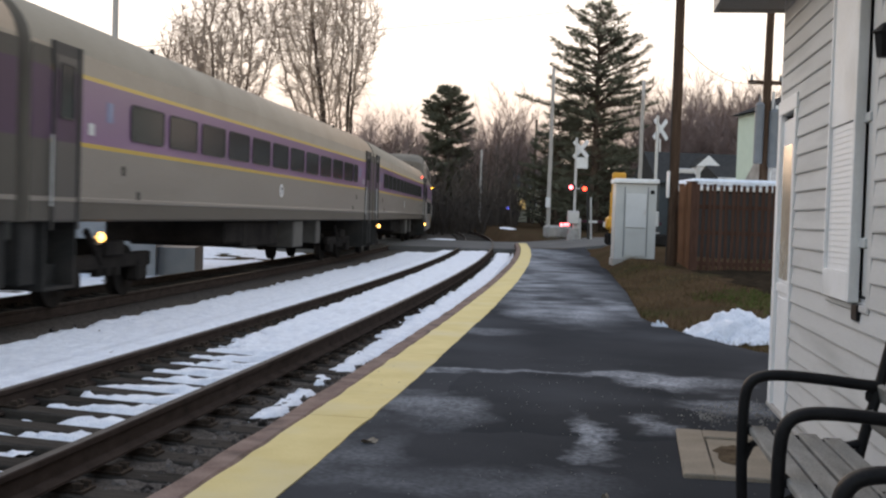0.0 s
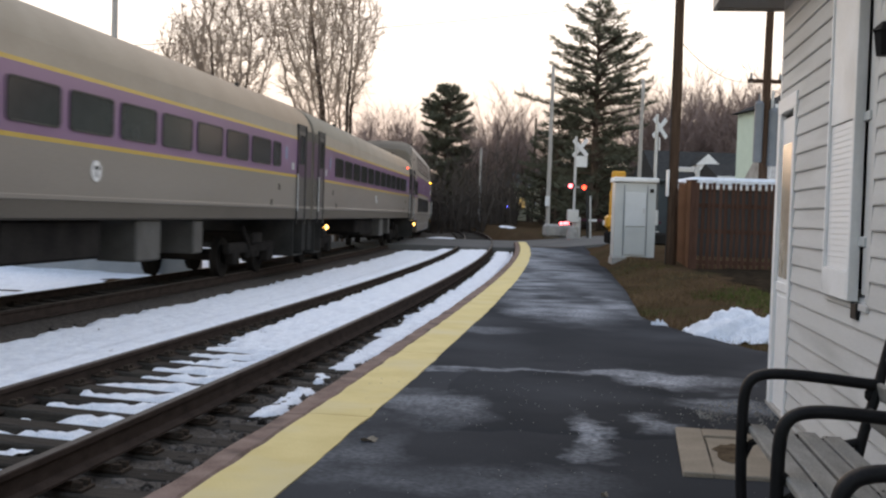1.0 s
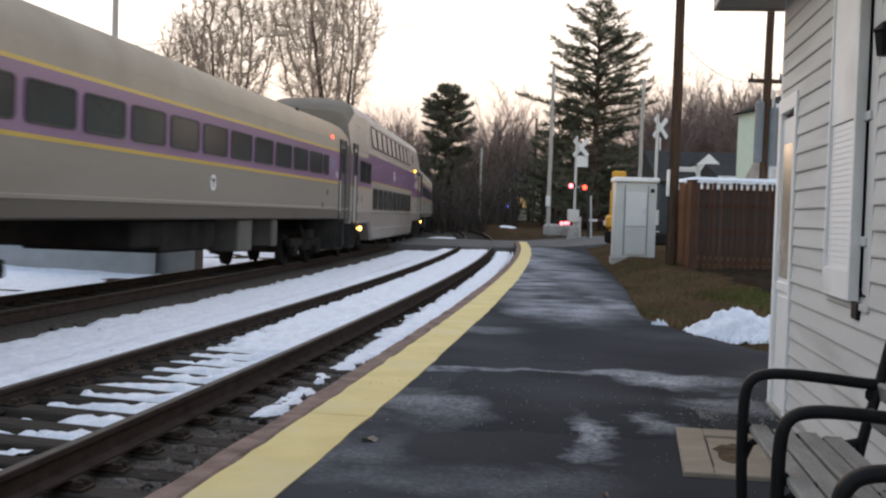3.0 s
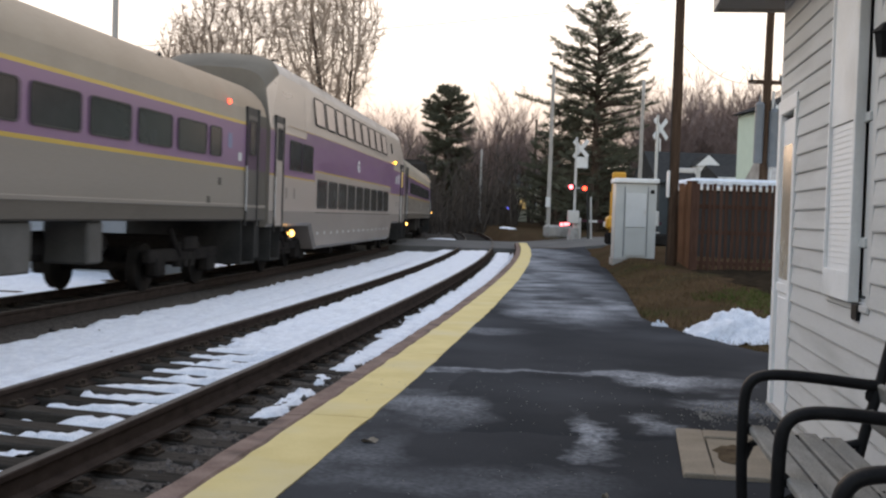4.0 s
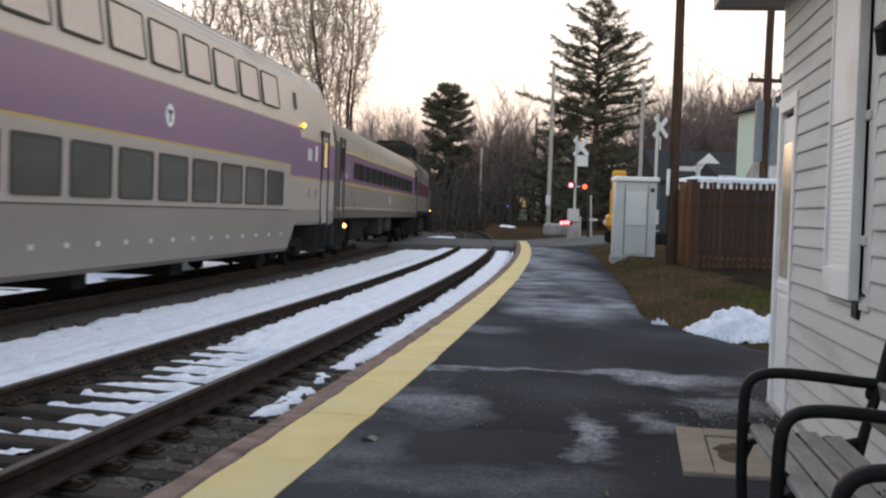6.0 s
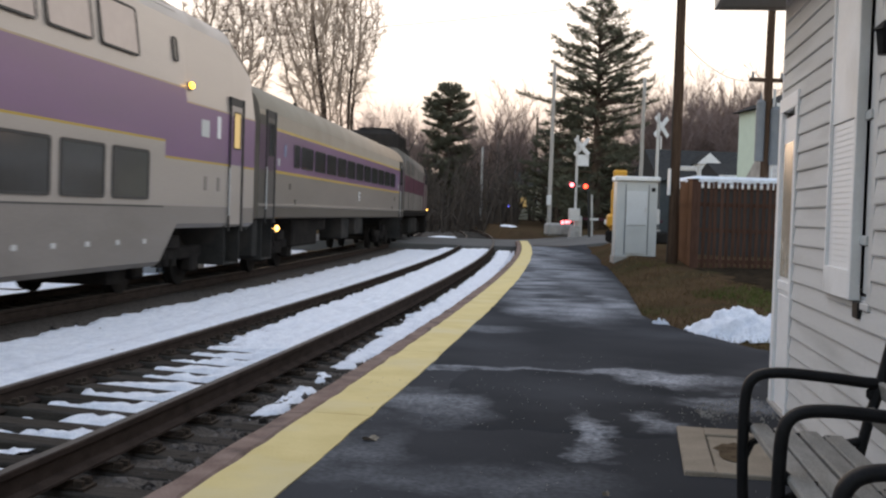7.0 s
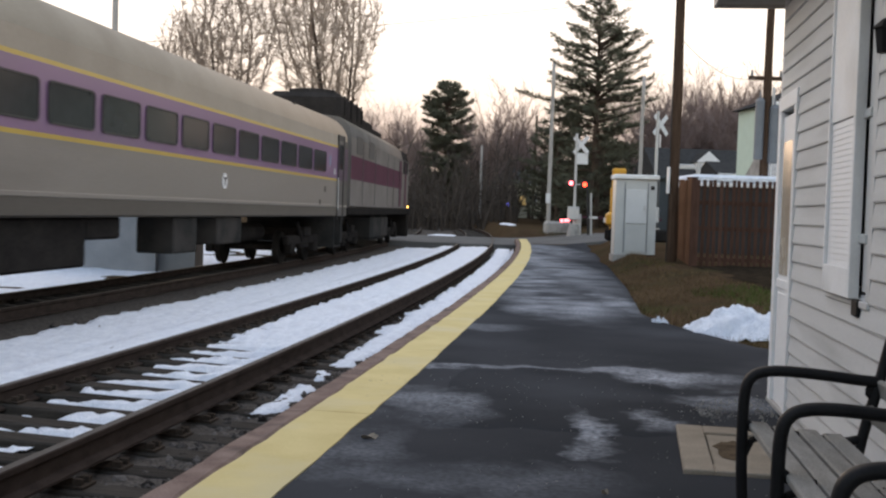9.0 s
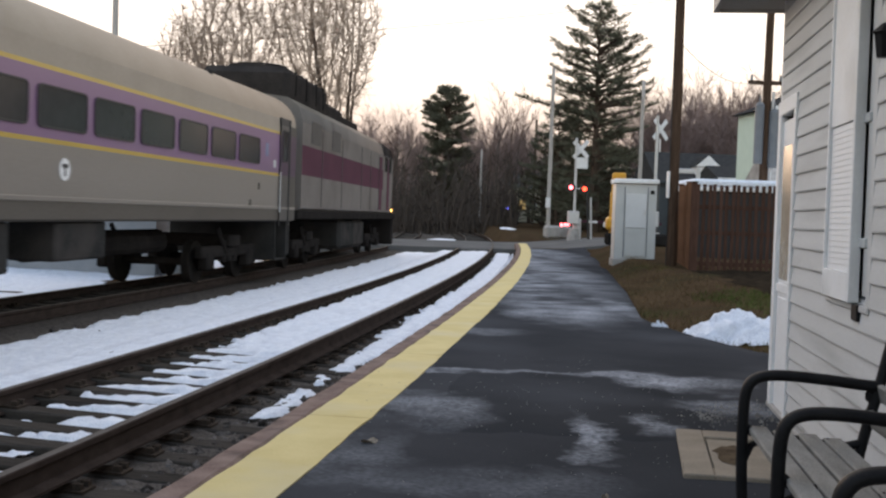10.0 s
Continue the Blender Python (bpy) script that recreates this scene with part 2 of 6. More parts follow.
    # darker silver with the low side's shade in its colour
    c_skirt_shaded=material("coach_skirt_shaded", (0.085, 0.074, 0.063), (0.106, 0.094, 0.081), 0.7, metal=0.0, scale=0.8, fine=25, bump=0.06, stretch=(0.4, 1, 2), c3=(0.062, 0.056, 0.048), spec=0.06),
    glass=material("tinted_glass", (0.018, 0.020, 0.021), (0.032, 0.034, 0.036), 0.15, scale=0.6, fine=5, bump=0.02, spec=0.12, rvar=0.04),
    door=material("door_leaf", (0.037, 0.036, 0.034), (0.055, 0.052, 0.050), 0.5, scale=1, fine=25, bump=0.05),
    hood=material("end_hood", (0.178, 0.158, 0.134), (0.224, 0.199, 0.171), 0.85, scale=1, fine=25, bump=0.1, c3=(0.140, 0.122, 0.105), spec=0.02),
    rubber=material("window_rubber", (0.02, 0.02, 0.02), (0.04, 0.038, 0.036), 0.7, scale=5),
    under=material("underframe_grime", (0.013, 0.012, 0.012), (0.033, 0.030, 0.028), 0.9, scale=2, fine=30, bump=0.3, spec=0),
    gear=material("underfloor_grey", (0.023, 0.023, 0.023), (0.047, 0.046, 0.044), 0.7, scale=2, fine=30, bump=0.2, c3=(0.062, 0.055, 0.051), spec=0),
    diaphragm=material("diaphragm", (0.035, 0.035, 0.033), (0.08, 0.078, 0.072), 0.85, scale=3, fine=30, bump=0.4, spec=0),
    loco_roof=material("loco_roof", (0.022, 0.02, 0.02), (0.05, 0.045, 0.042), 0.8, scale=2, fine=30, bump=0.3, spec=0),
    step_light=glowing("step_light", (1.0, 0.55, 0.14), 1.2),
    amber=glowing("amber_light", (1.0, 0.5, 0.04), 2.0),
    red=glowing("red_light", (1.0, 0.06, 0.03), 1.3),
    pink=glowing("pale_red_light", (1.0, 0.14, 0.17), 1.3),
    blue=glowing("blue_light", (0.12, 0.15, 1.0), 0.9),
    warm=glowing("warm_window", (0.42, 0.31, 0.13), 0.16),
)


def salted(m, stains, tone=(0.30, 0.32, 0.355)):
    """Dried road salt: pale cloudy stains (x, y, half width, half length, strength), ragged and broken up into grains."""
    t, n = m.node_tree, m.node_tree.nodes
    b = n["Principled BSDF"]
    base = b.inputs["Base Color"].links[0].from_socket
    tc, warp, wob, sh = n.new("ShaderNodeTexCoord"), n.new("ShaderNodeTexNoise"), n.new("ShaderNodeVectorMath"), n.new("ShaderNodeVectorMath")
    warp.inputs["Scale"].default_value, warp.inputs["Detail"].default_value = 2.6, 9
    t.links.new(tc.outputs["Object"], warp.inputs["Vector"])
    wob.operation, sh.operation = "MULTIPLY_ADD", "ADD"
    wob.inputs[1].default_value, wob.inputs[2].default_value = (0.7, 1.1, 0), (-0.35, -0.55, 0)
    t.links.new(warp.outputs["Color"], wob.inputs[0])
    t.links.new(tc.outputs["Object"], sh.inputs[0])
    t.links.new(wob.outputs[0], sh.inputs[1])
    total = None
    for x, y, rx, ry, k in stains:
        mp, ln, mr = n.new("ShaderNodeMapping"), n.new("ShaderNodeVectorMath"), n.new("ShaderNodeMapRange")
        mp.inputs["Scale"].default_value, mp.inputs["Location"].default_value = (1 / rx, 1 / ry, 0), (-x / rx, -y / ry, 0)
        ln.operation = "LENGTH"
        mr.inputs["From Min"].default_value, mr.inputs["From Max"].default_value = 0.45, 1.05
        mr.inputs["To Min"].default_value, mr.inputs["To Max"].default_value = k, 0.0
        t.links.new(sh.outputs[0], mp.inputs["Vector"])
        t.links.new(mp.outputs[0], ln.inputs[0])
        t.links.new(ln.outputs["Value"], mr.inputs["Value"])
        if total is None:
            total = mr.outputs[0]
        else:
            mx = n.new("ShaderNodeMath")
            mx.operation = "MAXIMUM"
            t.links.new(total, mx.inputs[0])
            t.links.new(mr.outputs[0], mx.inputs[1])
            total = mx.outputs[0]
    cloud, grain = n.new("ShaderNodeTexNoise"), n.new("ShaderNodeTexNoise")
    for q, s, lo, hi, least in ((cloud, 1.3, 0.34, 0.66, 0.08), (grain, 30.0, 0.34, 0.64, 0.35)):
        q.inputs["Scale"].default_value, q.inputs["Detail"].default_value = s, 6
        t.links.new(tc.outputs["Object"], q.inputs["Vector"])
        r, mul = n.new("ShaderNodeMapRange"), n.new("ShaderNodeMath")
        r.inputs["From Min"].default_value, r.inputs["From Max"].default_value, r.inputs["To Min"].default_value = lo, hi, least
        mul.operation = "MULTIPLY"
        t.links.new(q.outputs["Fac"], r.inputs["Value"])
        t.links.new(total, mul.inputs[0])
        t.links.new(r.outputs[0], mul.inputs[1])
        total = mul.outputs[0]
    mix = n.new("ShaderNodeMixRGB")
    t.links.new(total, mix.inputs[0])
    t.links.new(base, mix.inputs[1])
    mix.inputs[2].default_value = (*tone, 1)
    t.links.new(mix.outputs[0], b.inputs["Base Color"])


SALT = [(-0.45, 6.1, 0.32, 0.9, 0.7), (-0.12, 7.4, 0.4, 0.5, 0.6), (0.05, 7.0, 0.35, 0.7, 0.7), (-0.3, 7.5, 0.3, 0.4, 0.5), (0.86, 6.35, 0.13, 0.75, 1.5), (0.76, 5.9, 0.12, 0.35, 1.2), (1.28, 6.7, 0.16, 0.4, 0.9), (2.0, 7.5, 0.5, 0.4, 0.9), (1.9, 8.55, 0.5, 0.5, 1.3), (1.45, 8.95, 0.6, 0.3, 1.2), (0.6, 9.05, 0.8, 0.13, 1.1), (-0.1, 8.9, 0.4, 0.1, 0.8),
        (1.6, 15.5, 0.9, 3.0, 1.2), (1.5, 21.0, 0.9, 6.0, 1.2), (2.6, 29.0, 1.0, 12.0, 1.1), (3.6, 40.0, 1.3, 9.0, 1.0), (0.2, 5.2, 0.8, 0.4, 0.4), (2.5, 16.5, 0.3, 2.5, 1.0), (0.3, 12.2, 0.8, 0.5, 0.5)]
salted(M["asphalt"], SALT)
salted(M["patch"], SALT)


# ---------------------------------------------------------------- mesh helpers
def part(name, bm, mat, parent=None, label="", smooth=False):
    me = bpy.data.meshes.new(name)
    bm.to_mesh(me)
    bm.free()
    for q in (mat if isinstance(mat, (list, tuple)) else [mat]):
        me.materials.append(M[q])
    if smooth:
        for f in me.polygons:
            f.use_smooth = True
    ob = new(name, me)
    ob.parent = parent
    return tagged(ob, label)


def mesh_of(name, verts, faces, mat, parent=None, label="", smooth=False):
    me = bpy.data.meshes.new(name)
    me.from_pydata(verts, [], faces)
    for q in (mat if isinstance(mat, (list, tuple)) else [mat]):
        me.materials.append(M[q])
    if smooth:
        me.polygons.foreach_set("use_smooth", [True] * len(me.polygons))
    ob = new(name, me)
    ob.parent = parent
    return tagged(ob, label)


def thing(name, m, label, category, group="", kind=""):
    ob = new(name)
    ob.matrix_basis = m
    return tagged(ob, label, category, group, kind)


def box(x0, x1, y0, y1, z0, z1, bevel=0.0, bm=None):
    own = bmesh.new()
    g = bmesh.ops.create_cube(own, size=1)["verts"]
    for v in g:
        v.co = Vector(((x0 + x1) / 2 + v.co.x * (x1 - x0), (y0 + y1) / 2 + v.co.y * (y1 - y0), (z0 + z1) / 2 + v.co.z * (z1 - z0)))
    if bevel:
        bmesh.ops.bevel(own, geom=own.edges[:], offset=bevel, segments=1, affect="EDGES")
    return join(bm, own)


def join(bm, own):
    if bm is None:
        return own
    t = bpy.data.meshes.new("tmp")
    own.to_mesh(t)
    own.free()
    bm.from_mesh(t)
    bpy.data.meshes.remove(t)
    return bm


def rod(a, b, r0, r1=None, n=10, bm=None):
    """A tapered rod from a to b."""
    own = bmesh.new()
    a, b = Vector(a), Vector(b)
    m = Matrix.Translation((a + b) / 2) @ (b - a).to_track_quat("Z", "Y").to_matrix().to_4x4()
    bmesh.ops.create_cone(own, cap_ends=True, segments=n, radius1=r0, radius2=r0 if r1 is None else r1, depth=(b - a).length, matrix=m)
    return join(bm, own)


def tube(points, r, n=8, bm=None, flat=1.0):
    """A bent bar through points, oval when flat is not 1."""
    own = bmesh.new()
    pts = [Vector(q) for q in points]
    rings = []
    for i, q in enumerate(pts):
        d = (pts[min(i + 1, len(pts) - 1)] - pts[max(i - 1, 0)]).normalized()
        s = d.cross(Vector((1, 0, 0))) if abs(d.x) < 0.9 else d.cross(Vector((0, 0, 1)))
        s.normalize()
        w = d.cross(s)
        rings.append([own.verts.new(q + s * r * math.cos(k * 2 * math.pi / n) + w * r * flat * math.sin(k * 2 * math.pi / n)) for k in range(n)])
    for r0, r1 in zip(rings, rings[1:]):
        for k in range(n):
            own.faces.new((r0[k], r0[(k + 1) % n], r1[(k + 1) % n], r1[k]))
    own.faces.new(rings[0][::-1])
    own.faces.new(rings[-1])
    bmesh.ops.recalc_face_normals(own, faces=own.faces[:])
    return join(bm, own)


# ---------------------------------------------------------------- the curve of the line
CX, CY, R1 = -529.885, 79.603, 532.114
OFF2 = -4.702
R2 = R1 + OFF2


def arc(u, off, z=0.0):
    """A point of the line: u metres along the near track, off metres to its right."""
    a = u / R1
    return (CX + (R1 + off) * math.cos(a), CY + (R1 + off) * math.sin(a), z)


def sweep(name, profile, u0, u1, du, mat, parent, label="", mats=None, smooth=False, wear=0.0):
    """A closed profile of (off, z) drawn along the curve."""
    n, k = max(1, round((u1 - u0) / du)), len(profile)
    verts = []
    for i in range(n + 1):
        u = u0 + (u1 - u0) * i / n
        for o, z in profile:
            verts.append(arc(u, o + wear * noise.noise(Vector((u * 2.3, o * 9, 1))), z + wear * 0.8 * noise.noise(Vector((u * 3.1, o * 9, 6)))))
    faces = [(i * k + j, (i + 1) * k + j, (i + 1) * k + (j + 1) % k, i * k + (j + 1) % k) for i in range(n) for j in range(k)]
    faces += [tuple(range(k)), tuple(n * k + j for j in range(k - 1, -1, -1))]
    ob = mesh_of(name, verts, faces, mat, parent, label, smooth)
    if mats:
        for i in range(n):
            for j in range(k):
                ob.data.polygons[i * k + j].material_index = mats[j]
    return ob


def smooth01(x):
    x = min(1.0, max(0.0, x))
    return x * x * (3 - 2 * x)


def fbm(x, y, s, octaves=3):
    return noise.fractal(Vector((x * s, y * s, 1.7)), 1.0, 2.0, octaves)


PLAT = [(-20, 4.0), (9.9, 4.3), (10.72, 3.13), (11.62, 2.98), (12.56, 2.77), (13.29, 2.67), (14.35, 2.55), (19.37, 3.18), (27.97, 4.09), (45.56, 5.83), (53, 6.6)]


def plat_right(y):
    for (y0, x0), (y1, x1) in zip(PLAT, PLAT[1:]):
        if y <= y1:
            return x0 + (x1 - x0) * (y - y0) / (y1 - y0)
    return PLAT[-1][1]


def lawn(y):
    return 0.19 + 0.28 * smooth01((y - 13) / 16)


def ground_z(x, y):
    off = math.hypot(x - CX, y - CY) - R1
    rise = 1.6 * smooth01((y - 70) / 160)
    if off > 1.7:
        d = x - plat_right(y)
        if y < 51 and d < 0:
            return 0.12 if off > 2.4 else -0.3
        z = lawn(y) + 0.03 * fbm(x, y, 0.7)
        if y < 51:
            z = 0.15 + (z - 0.15) * smooth01((d - 0.1) / (1.6 - 1.1 * smooth01((y - 20) / 6)))
        if 44 < y < 68:
            z = min(z, road_z(x) - 0.12)
        return z + rise
    z = -0.46 + 0.04 * fbm(x, y, 0.5)
    if off < -8:
        z += 0.28 * smooth01((-8 - off) / 6)
    return z + (rise if off < -6 else 0)


def road_z(x):
    return 0.005 + 0.46 * smooth01((x - 3.6) / 6) - 0.12 * smooth01((-4 - x) / 8)
# ---------------------------------------------------------------- ground, platform, road
def build_ground():
    xs = [-1500, -700, -350, -180, -100, -60] + [-40 + 0.8 * i for i in range(101)] + [60, 100, 180, 350, 700, 1500]
    ys = [-400, -120, -50] + [-20 + 0.8 * i for i in range(126)] + [95, 115, 150, 220, 340, 600, 1200, 2500]
    w = len(xs)
    verts = [(x, y, ground_z(x, y)) for y in ys for x in xs]
    faces = [(j * w + i, j * w + i + 1, (j + 1) * w + i + 1, (j + 1) * w + i) for j in range(len(ys) - 1) for i in range(w - 1)]
    ob = mesh_of("ground", verts, faces, "ground", smooth=True)
    tagged(ob, "brown leaf litter and thin grass on bare earth", "ground", kind="structure")


def build_platform():
    top = thing("platform", Matrix(), "low dark asphalt platform with worn pale patches", "platform", kind="structure")
    ys = [-8 + 0.5 * i for i in range(119)]
    across = 14
    verts, faces = [], []
    for y in ys:
        a = math.asin((y - CY) / R1)
        x0 = CX + (R1 + 2.361) * math.cos(a)
        x1 = max(plat_right(y), x0 + 0.3)
        for i in range(across + 1):
            f = i / across
            x = x0 + (x1 - x0) * f
            z = 0.2 + 0.012 * fbm(x, y, 0.5, 2) * min(1, f * 4)
            if y > 44:
                z += (road_z(x) - 0.2 + 0.01) * smooth01((y - 46) / 4)
            verts.append((x, y, z))
    w = across + 1
    faces = [(j * w + i, j * w + i + 1, (j + 1) * w + i + 1, (j + 1) * w + i) for j in range(len(ys) - 1) for i in range(across)]
    n = len(verts)
    edge = [j * w + across for j in range(len(ys))]
    for e in edge:
        x, y, z = verts[e]
        verts.append((x + 0.03, y, z - 0.4))
    faces += [(edge[j], n + j, n + j + 1, edge[j + 1]) for j in range(len(ys) - 1)]
    mesh_of("paving", verts, faces, "asphalt", top, smooth=True)
    for u0 in np.arange(-92, -27.5, 3.2):
        shift = 0.006 * math.sin(u0 * 3.1)
        sweep("edge_strip", [(1.992, 0.06), (2.361 + shift, 0.06), (2.361 + shift, 0.206), (1.992, 0.206)], u0, u0 + 3.19, 0.1, "yellow", top, "worn yellow painted edge strip", wear=0.012)
        sweep("coping", [(1.80 + shift, -0.5), (1.972, -0.5), (1.972, 0.185), (1.955, 0.198), (1.835 + shift, 0.195), (1.80 + shift, 0.165)], u0, u0 + 3.185, 0.2, "coping", top, "reddish brown weathered coping", wear=0.016)


def build_patch():
    """A darker repair laid a finger's breadth proud of the old paving."""
    rows = []
    for i in range(23):
        y = 6.3 + 2.7 * i / 22
        a = math.asin((y - CY) / R1)
        x0 = CX + (R1 + 2.40) * math.cos(a) + 0.25 + 0.05 * fbm(y, 2, 2)
        rows.append([(x0 + (1.75 - x0) * k / 16, y + 0.10 * fbm(k * 0.3, 4 + (i > 11), 0.6) + 0.06 * fbm(k * 0.9, 7 + (i > 11), 1.1) + 0.05 * k / 16, 0.2 + 0.012 * fbm(x0 + (1.75 - x0) * k / 16, y, 0.5, 2) + (-0.02 if i in (0, 22) or k in (0, 16) else 0.010)) for k in range(17)])
    verts = [q for r in rows for q in r]
    faces = [(j * 17 + i, j * 17 + i + 1, (j + 1) * 17 + i + 1, (j + 1) * 17 + i) for j in range(22) for i in range(16)]
    tagged(mesh_of("paving_patch", verts, faces, "patch", smooth=True), "darker asphalt repair patch in the platform", "paving patch", kind="structure")


def build_road():
    xs = [-120, -60, -30, -18] + [-12 + 0.7 * i for i in range(50)] + [30, 50, 90, 140]
    ys = [51.0, 52.5, 54.5, 57, 60, 63, 65.5]
    w = len(xs)
    verts = [(x, y, road_z(x) + 0.05 * math.sin((y - 51) / 14.5 * math.pi) * (1 if x > 6 else 0) - (0.3 if x < -40 else 0)) for y in ys for x in xs]
    verts += [(x, 50.98, road_z(x) - 0.5) for x in xs] + [(x, 65.52, road_z(x) - 0.5) for x in xs]
    n = len(ys) * w
    faces = [(j * w + i, j * w + i + 1, (j + 1) * w + i + 1, (j + 1) * w + i) for j in range(len(ys) - 1) for i in range(w - 1)]
    faces += [(n + i, n + i + 1, i + 1, i) for i in range(w - 1)]
    tagged(mesh_of("road", verts, faces, "road", smooth=False), "grey asphalt road over the level crossing", "road", kind="structure")


# ---------------------------------------------------------------- tracks
RAIL = [(-0.075, -0.17), (0.075, -0.17), (0.075, -0.155), (0.012, -0.135), (0.012, -0.05), (0.036, -0.036), (0.036, -0.006), (0.028, 0.0), (-0.028, 0.0), (-0.036, -0.006), (-0.036, -0.036), (-0.012, -0.05), (-0.012, -0.135), (-0.075, -0.155)]
RAIL_MATS = [0, 0, 0, 0, 0, 0, 0, 1, 0, 0, 0, 0, 0, 0]


def build_bed():
    """Ballast from the platform's foot to beyond the far track."""
    us = np.concatenate([np.arange(-96, -74, 1.0), np.arange(-74, -50, 0.12), np.arange(-50, -27, 0.5), np.arange(-27, 130, 3.0)])
    prof = [(1.72, -0.24), (1.3, -0.225), (0.95, -0.21), (0.7, -0.2), (0.3, -0.215), (-0.3, -0.215), (-0.7, -0.2), (-1.0, -0.21), (-1.4, -0.25), (-2.0, -0.30), (-2.8, -0.32), (-3.2, -0.27), (-3.5, -0.23), (-3.9, -0.22),
            (-4.4, -0.3), (-5.0, -0.3), (-5.5, -0.29), (-6.1, -0.3), (-6.6, -0.34), (-7.4, -0.5)]
    rows = []
    for o0, o1 in zip(prof, prof[1:]):
        k = max(1, round(abs(o1[0] - o0[0]) / 0.12)) if o0[0] > -1.2 else 2
        rows += [(o0[0] + (o1[0] - o0[0]) * i / k, o0[1] + (o1[1] - o0[1]) * i / k) for i in range(k)]
    rows.append(prof[-1])
    w = len(rows)
    verts = []
    for u in us:
        for o, z in rows:
            verts.append(arc(u, o, z + 0.02 * noise.noise(Vector((u * 9, o * 9, 0)))))
    faces = [(j * w + i, (j + 1) * w + i, (j + 1) * w + i + 1, j * w + i + 1) for j in range(len(us) - 1) for i in range(w - 1)]
    faces = [f[::-1] for f in faces]
    tagged(mesh_of("ballast_bed", verts, faces, "ballast", smooth=True), "dark grimy crushed stone ballast", "ballast", kind="structure")


def build_stones():
    rnd = random.Random(4)
    ico = bmesh.new()
    bmesh.ops.create_icosphere(ico, subdivisions=1, radius=1)
    base = [v.co.copy() for v in ico.verts]
    tri = [[v.index for v in f.verts] for f in ico.faces]
    ico.free()
    verts, faces = [], []
    for i in range(12000):
        u = -75.5 + 32 * rnd.random() ** 1.7
        z = rnd.random()
        off = rnd.uniform(0.85, 1.8) if z < 0.7 else (rnd.uniform(-0.65, 0.65) if z < 0.82 else rnd.uniform(-3.9, -0.85))
        r = rnd.uniform(0.012, 0.034) if rnd.random() < 0.9 else rnd.uniform(0.04, 0.062)
        px, py, pz = arc(u, off, -0.232 if abs(off) < 1.1 or off > 0 else -0.27)
        m = Euler((rnd.random() * 6, rnd.random() * 6, rnd.random() * 6)).to_matrix()
        sx, sy, sz = rnd.uniform(0.7, 1.3), rnd.uniform(0.6, 1.1), rnd.uniform(0.5, 0.9)
        k = len(verts)
        for b in base:
            q = m @ Vector((b.x * sx, b.y * sy, b.z * sz)) * r * rnd.uniform(0.85, 1.1)
            verts.append((px + q.x, py + q.y, pz + q.z))
        faces += [(a + k, b + k, c + k) for a, b, c in tri]
    tagged(mesh_of("ballast_stones", verts, faces, "stone"), "loose dark ballast stones beside the rails", "stones", kind="stuff")


def build_tracks():
    tie = bmesh.new()
    box(-0.115, 0.115, -1.3, 1.3, -0.18, 0, 0.012, tie)
    tie_me = bpy.data.meshes.new("sleeper")
    tie.to_mesh(tie_me)
    tie.free()
    tie_me.materials.append(M["sleeper"])
    pl = box(-0.085, 0.085, -0.15, 0.15, 0, 0.016)
    for sx, sy in ((-0.04, -0.10), (0.045, 0.10), (0.05, -0.105)):
        box(sx - 0.018, sx + 0.018, sy - 0.026, sy + 0.026, 0.016, 0.05, 0, pl)
    pl_me = bpy.data.meshes.new("tie_plate")
    pl.to_mesh(pl_me)
    pl.free()
    pl_me.materials.append(M["plate"])
    rnd = random.Random(8)
    for off, zl, zr, label, u0 in ((0.0, 0.0, 0.058, "near railway track of rusty rails on timber sleepers", -90), (OFF2, -0.089, -0.029, "far railway track of dark rusty rails on sleepers", -90)):
        top = thing("railway_track", Matrix(), label, "railway track", "parallel tracks", "structure")
        for side, z in ((0.7525, zr), (-0.7525, zl)):
            sweep("rail", [(off + side + o, z + h) for o, h in RAIL][::-1], -95, 130, 0.75, ["rail", "rail_top"], top, "", RAIL_MATS[::-1][1:] + RAIL_MATS[::-1][:1])
        tilt = math.degrees(math.atan2(zr - zl, 1.505))
        for i in range(200):
            u = -88 + 0.52 * i
            if -30.2 < u < -14:
                continue
            x, y, z = arc(u, off, (zl + zr) / 2 - 0.186 + rnd.uniform(-0.008, 0.008))
            a = math.degrees(u / R1) + rnd.uniform(-1.2, 1.2)
            m = pose(x, y, z, 0, 0, a + 90) @ pose(0, 0, 0, tilt, 0, 0)
            ob = new("sleeper", tie_me)
            ob.parent, ob.matrix_basis = top, m
            if off == 0.0 and u < -45 or u < -62:
                for side in (-0.7525, 0.7525):
                    q = new("tie_plate", pl_me)
                    q.parent, q.matrix_basis = top, m @ pose(rnd.uniform(-0.01, 0.01), -side, 0.002)
    sweep("crossing_panel", [(-0.66, -0.16), (0.66, -0.16), (0.66, -0.0), (-0.66, -0.0)], -29.8, -14.0, 1, "road", None)
    ob = bpy.data.objects["crossing_panel"]
    tagged(ob, "dark crossing panel between the rails", "crossing panel", kind="structure")


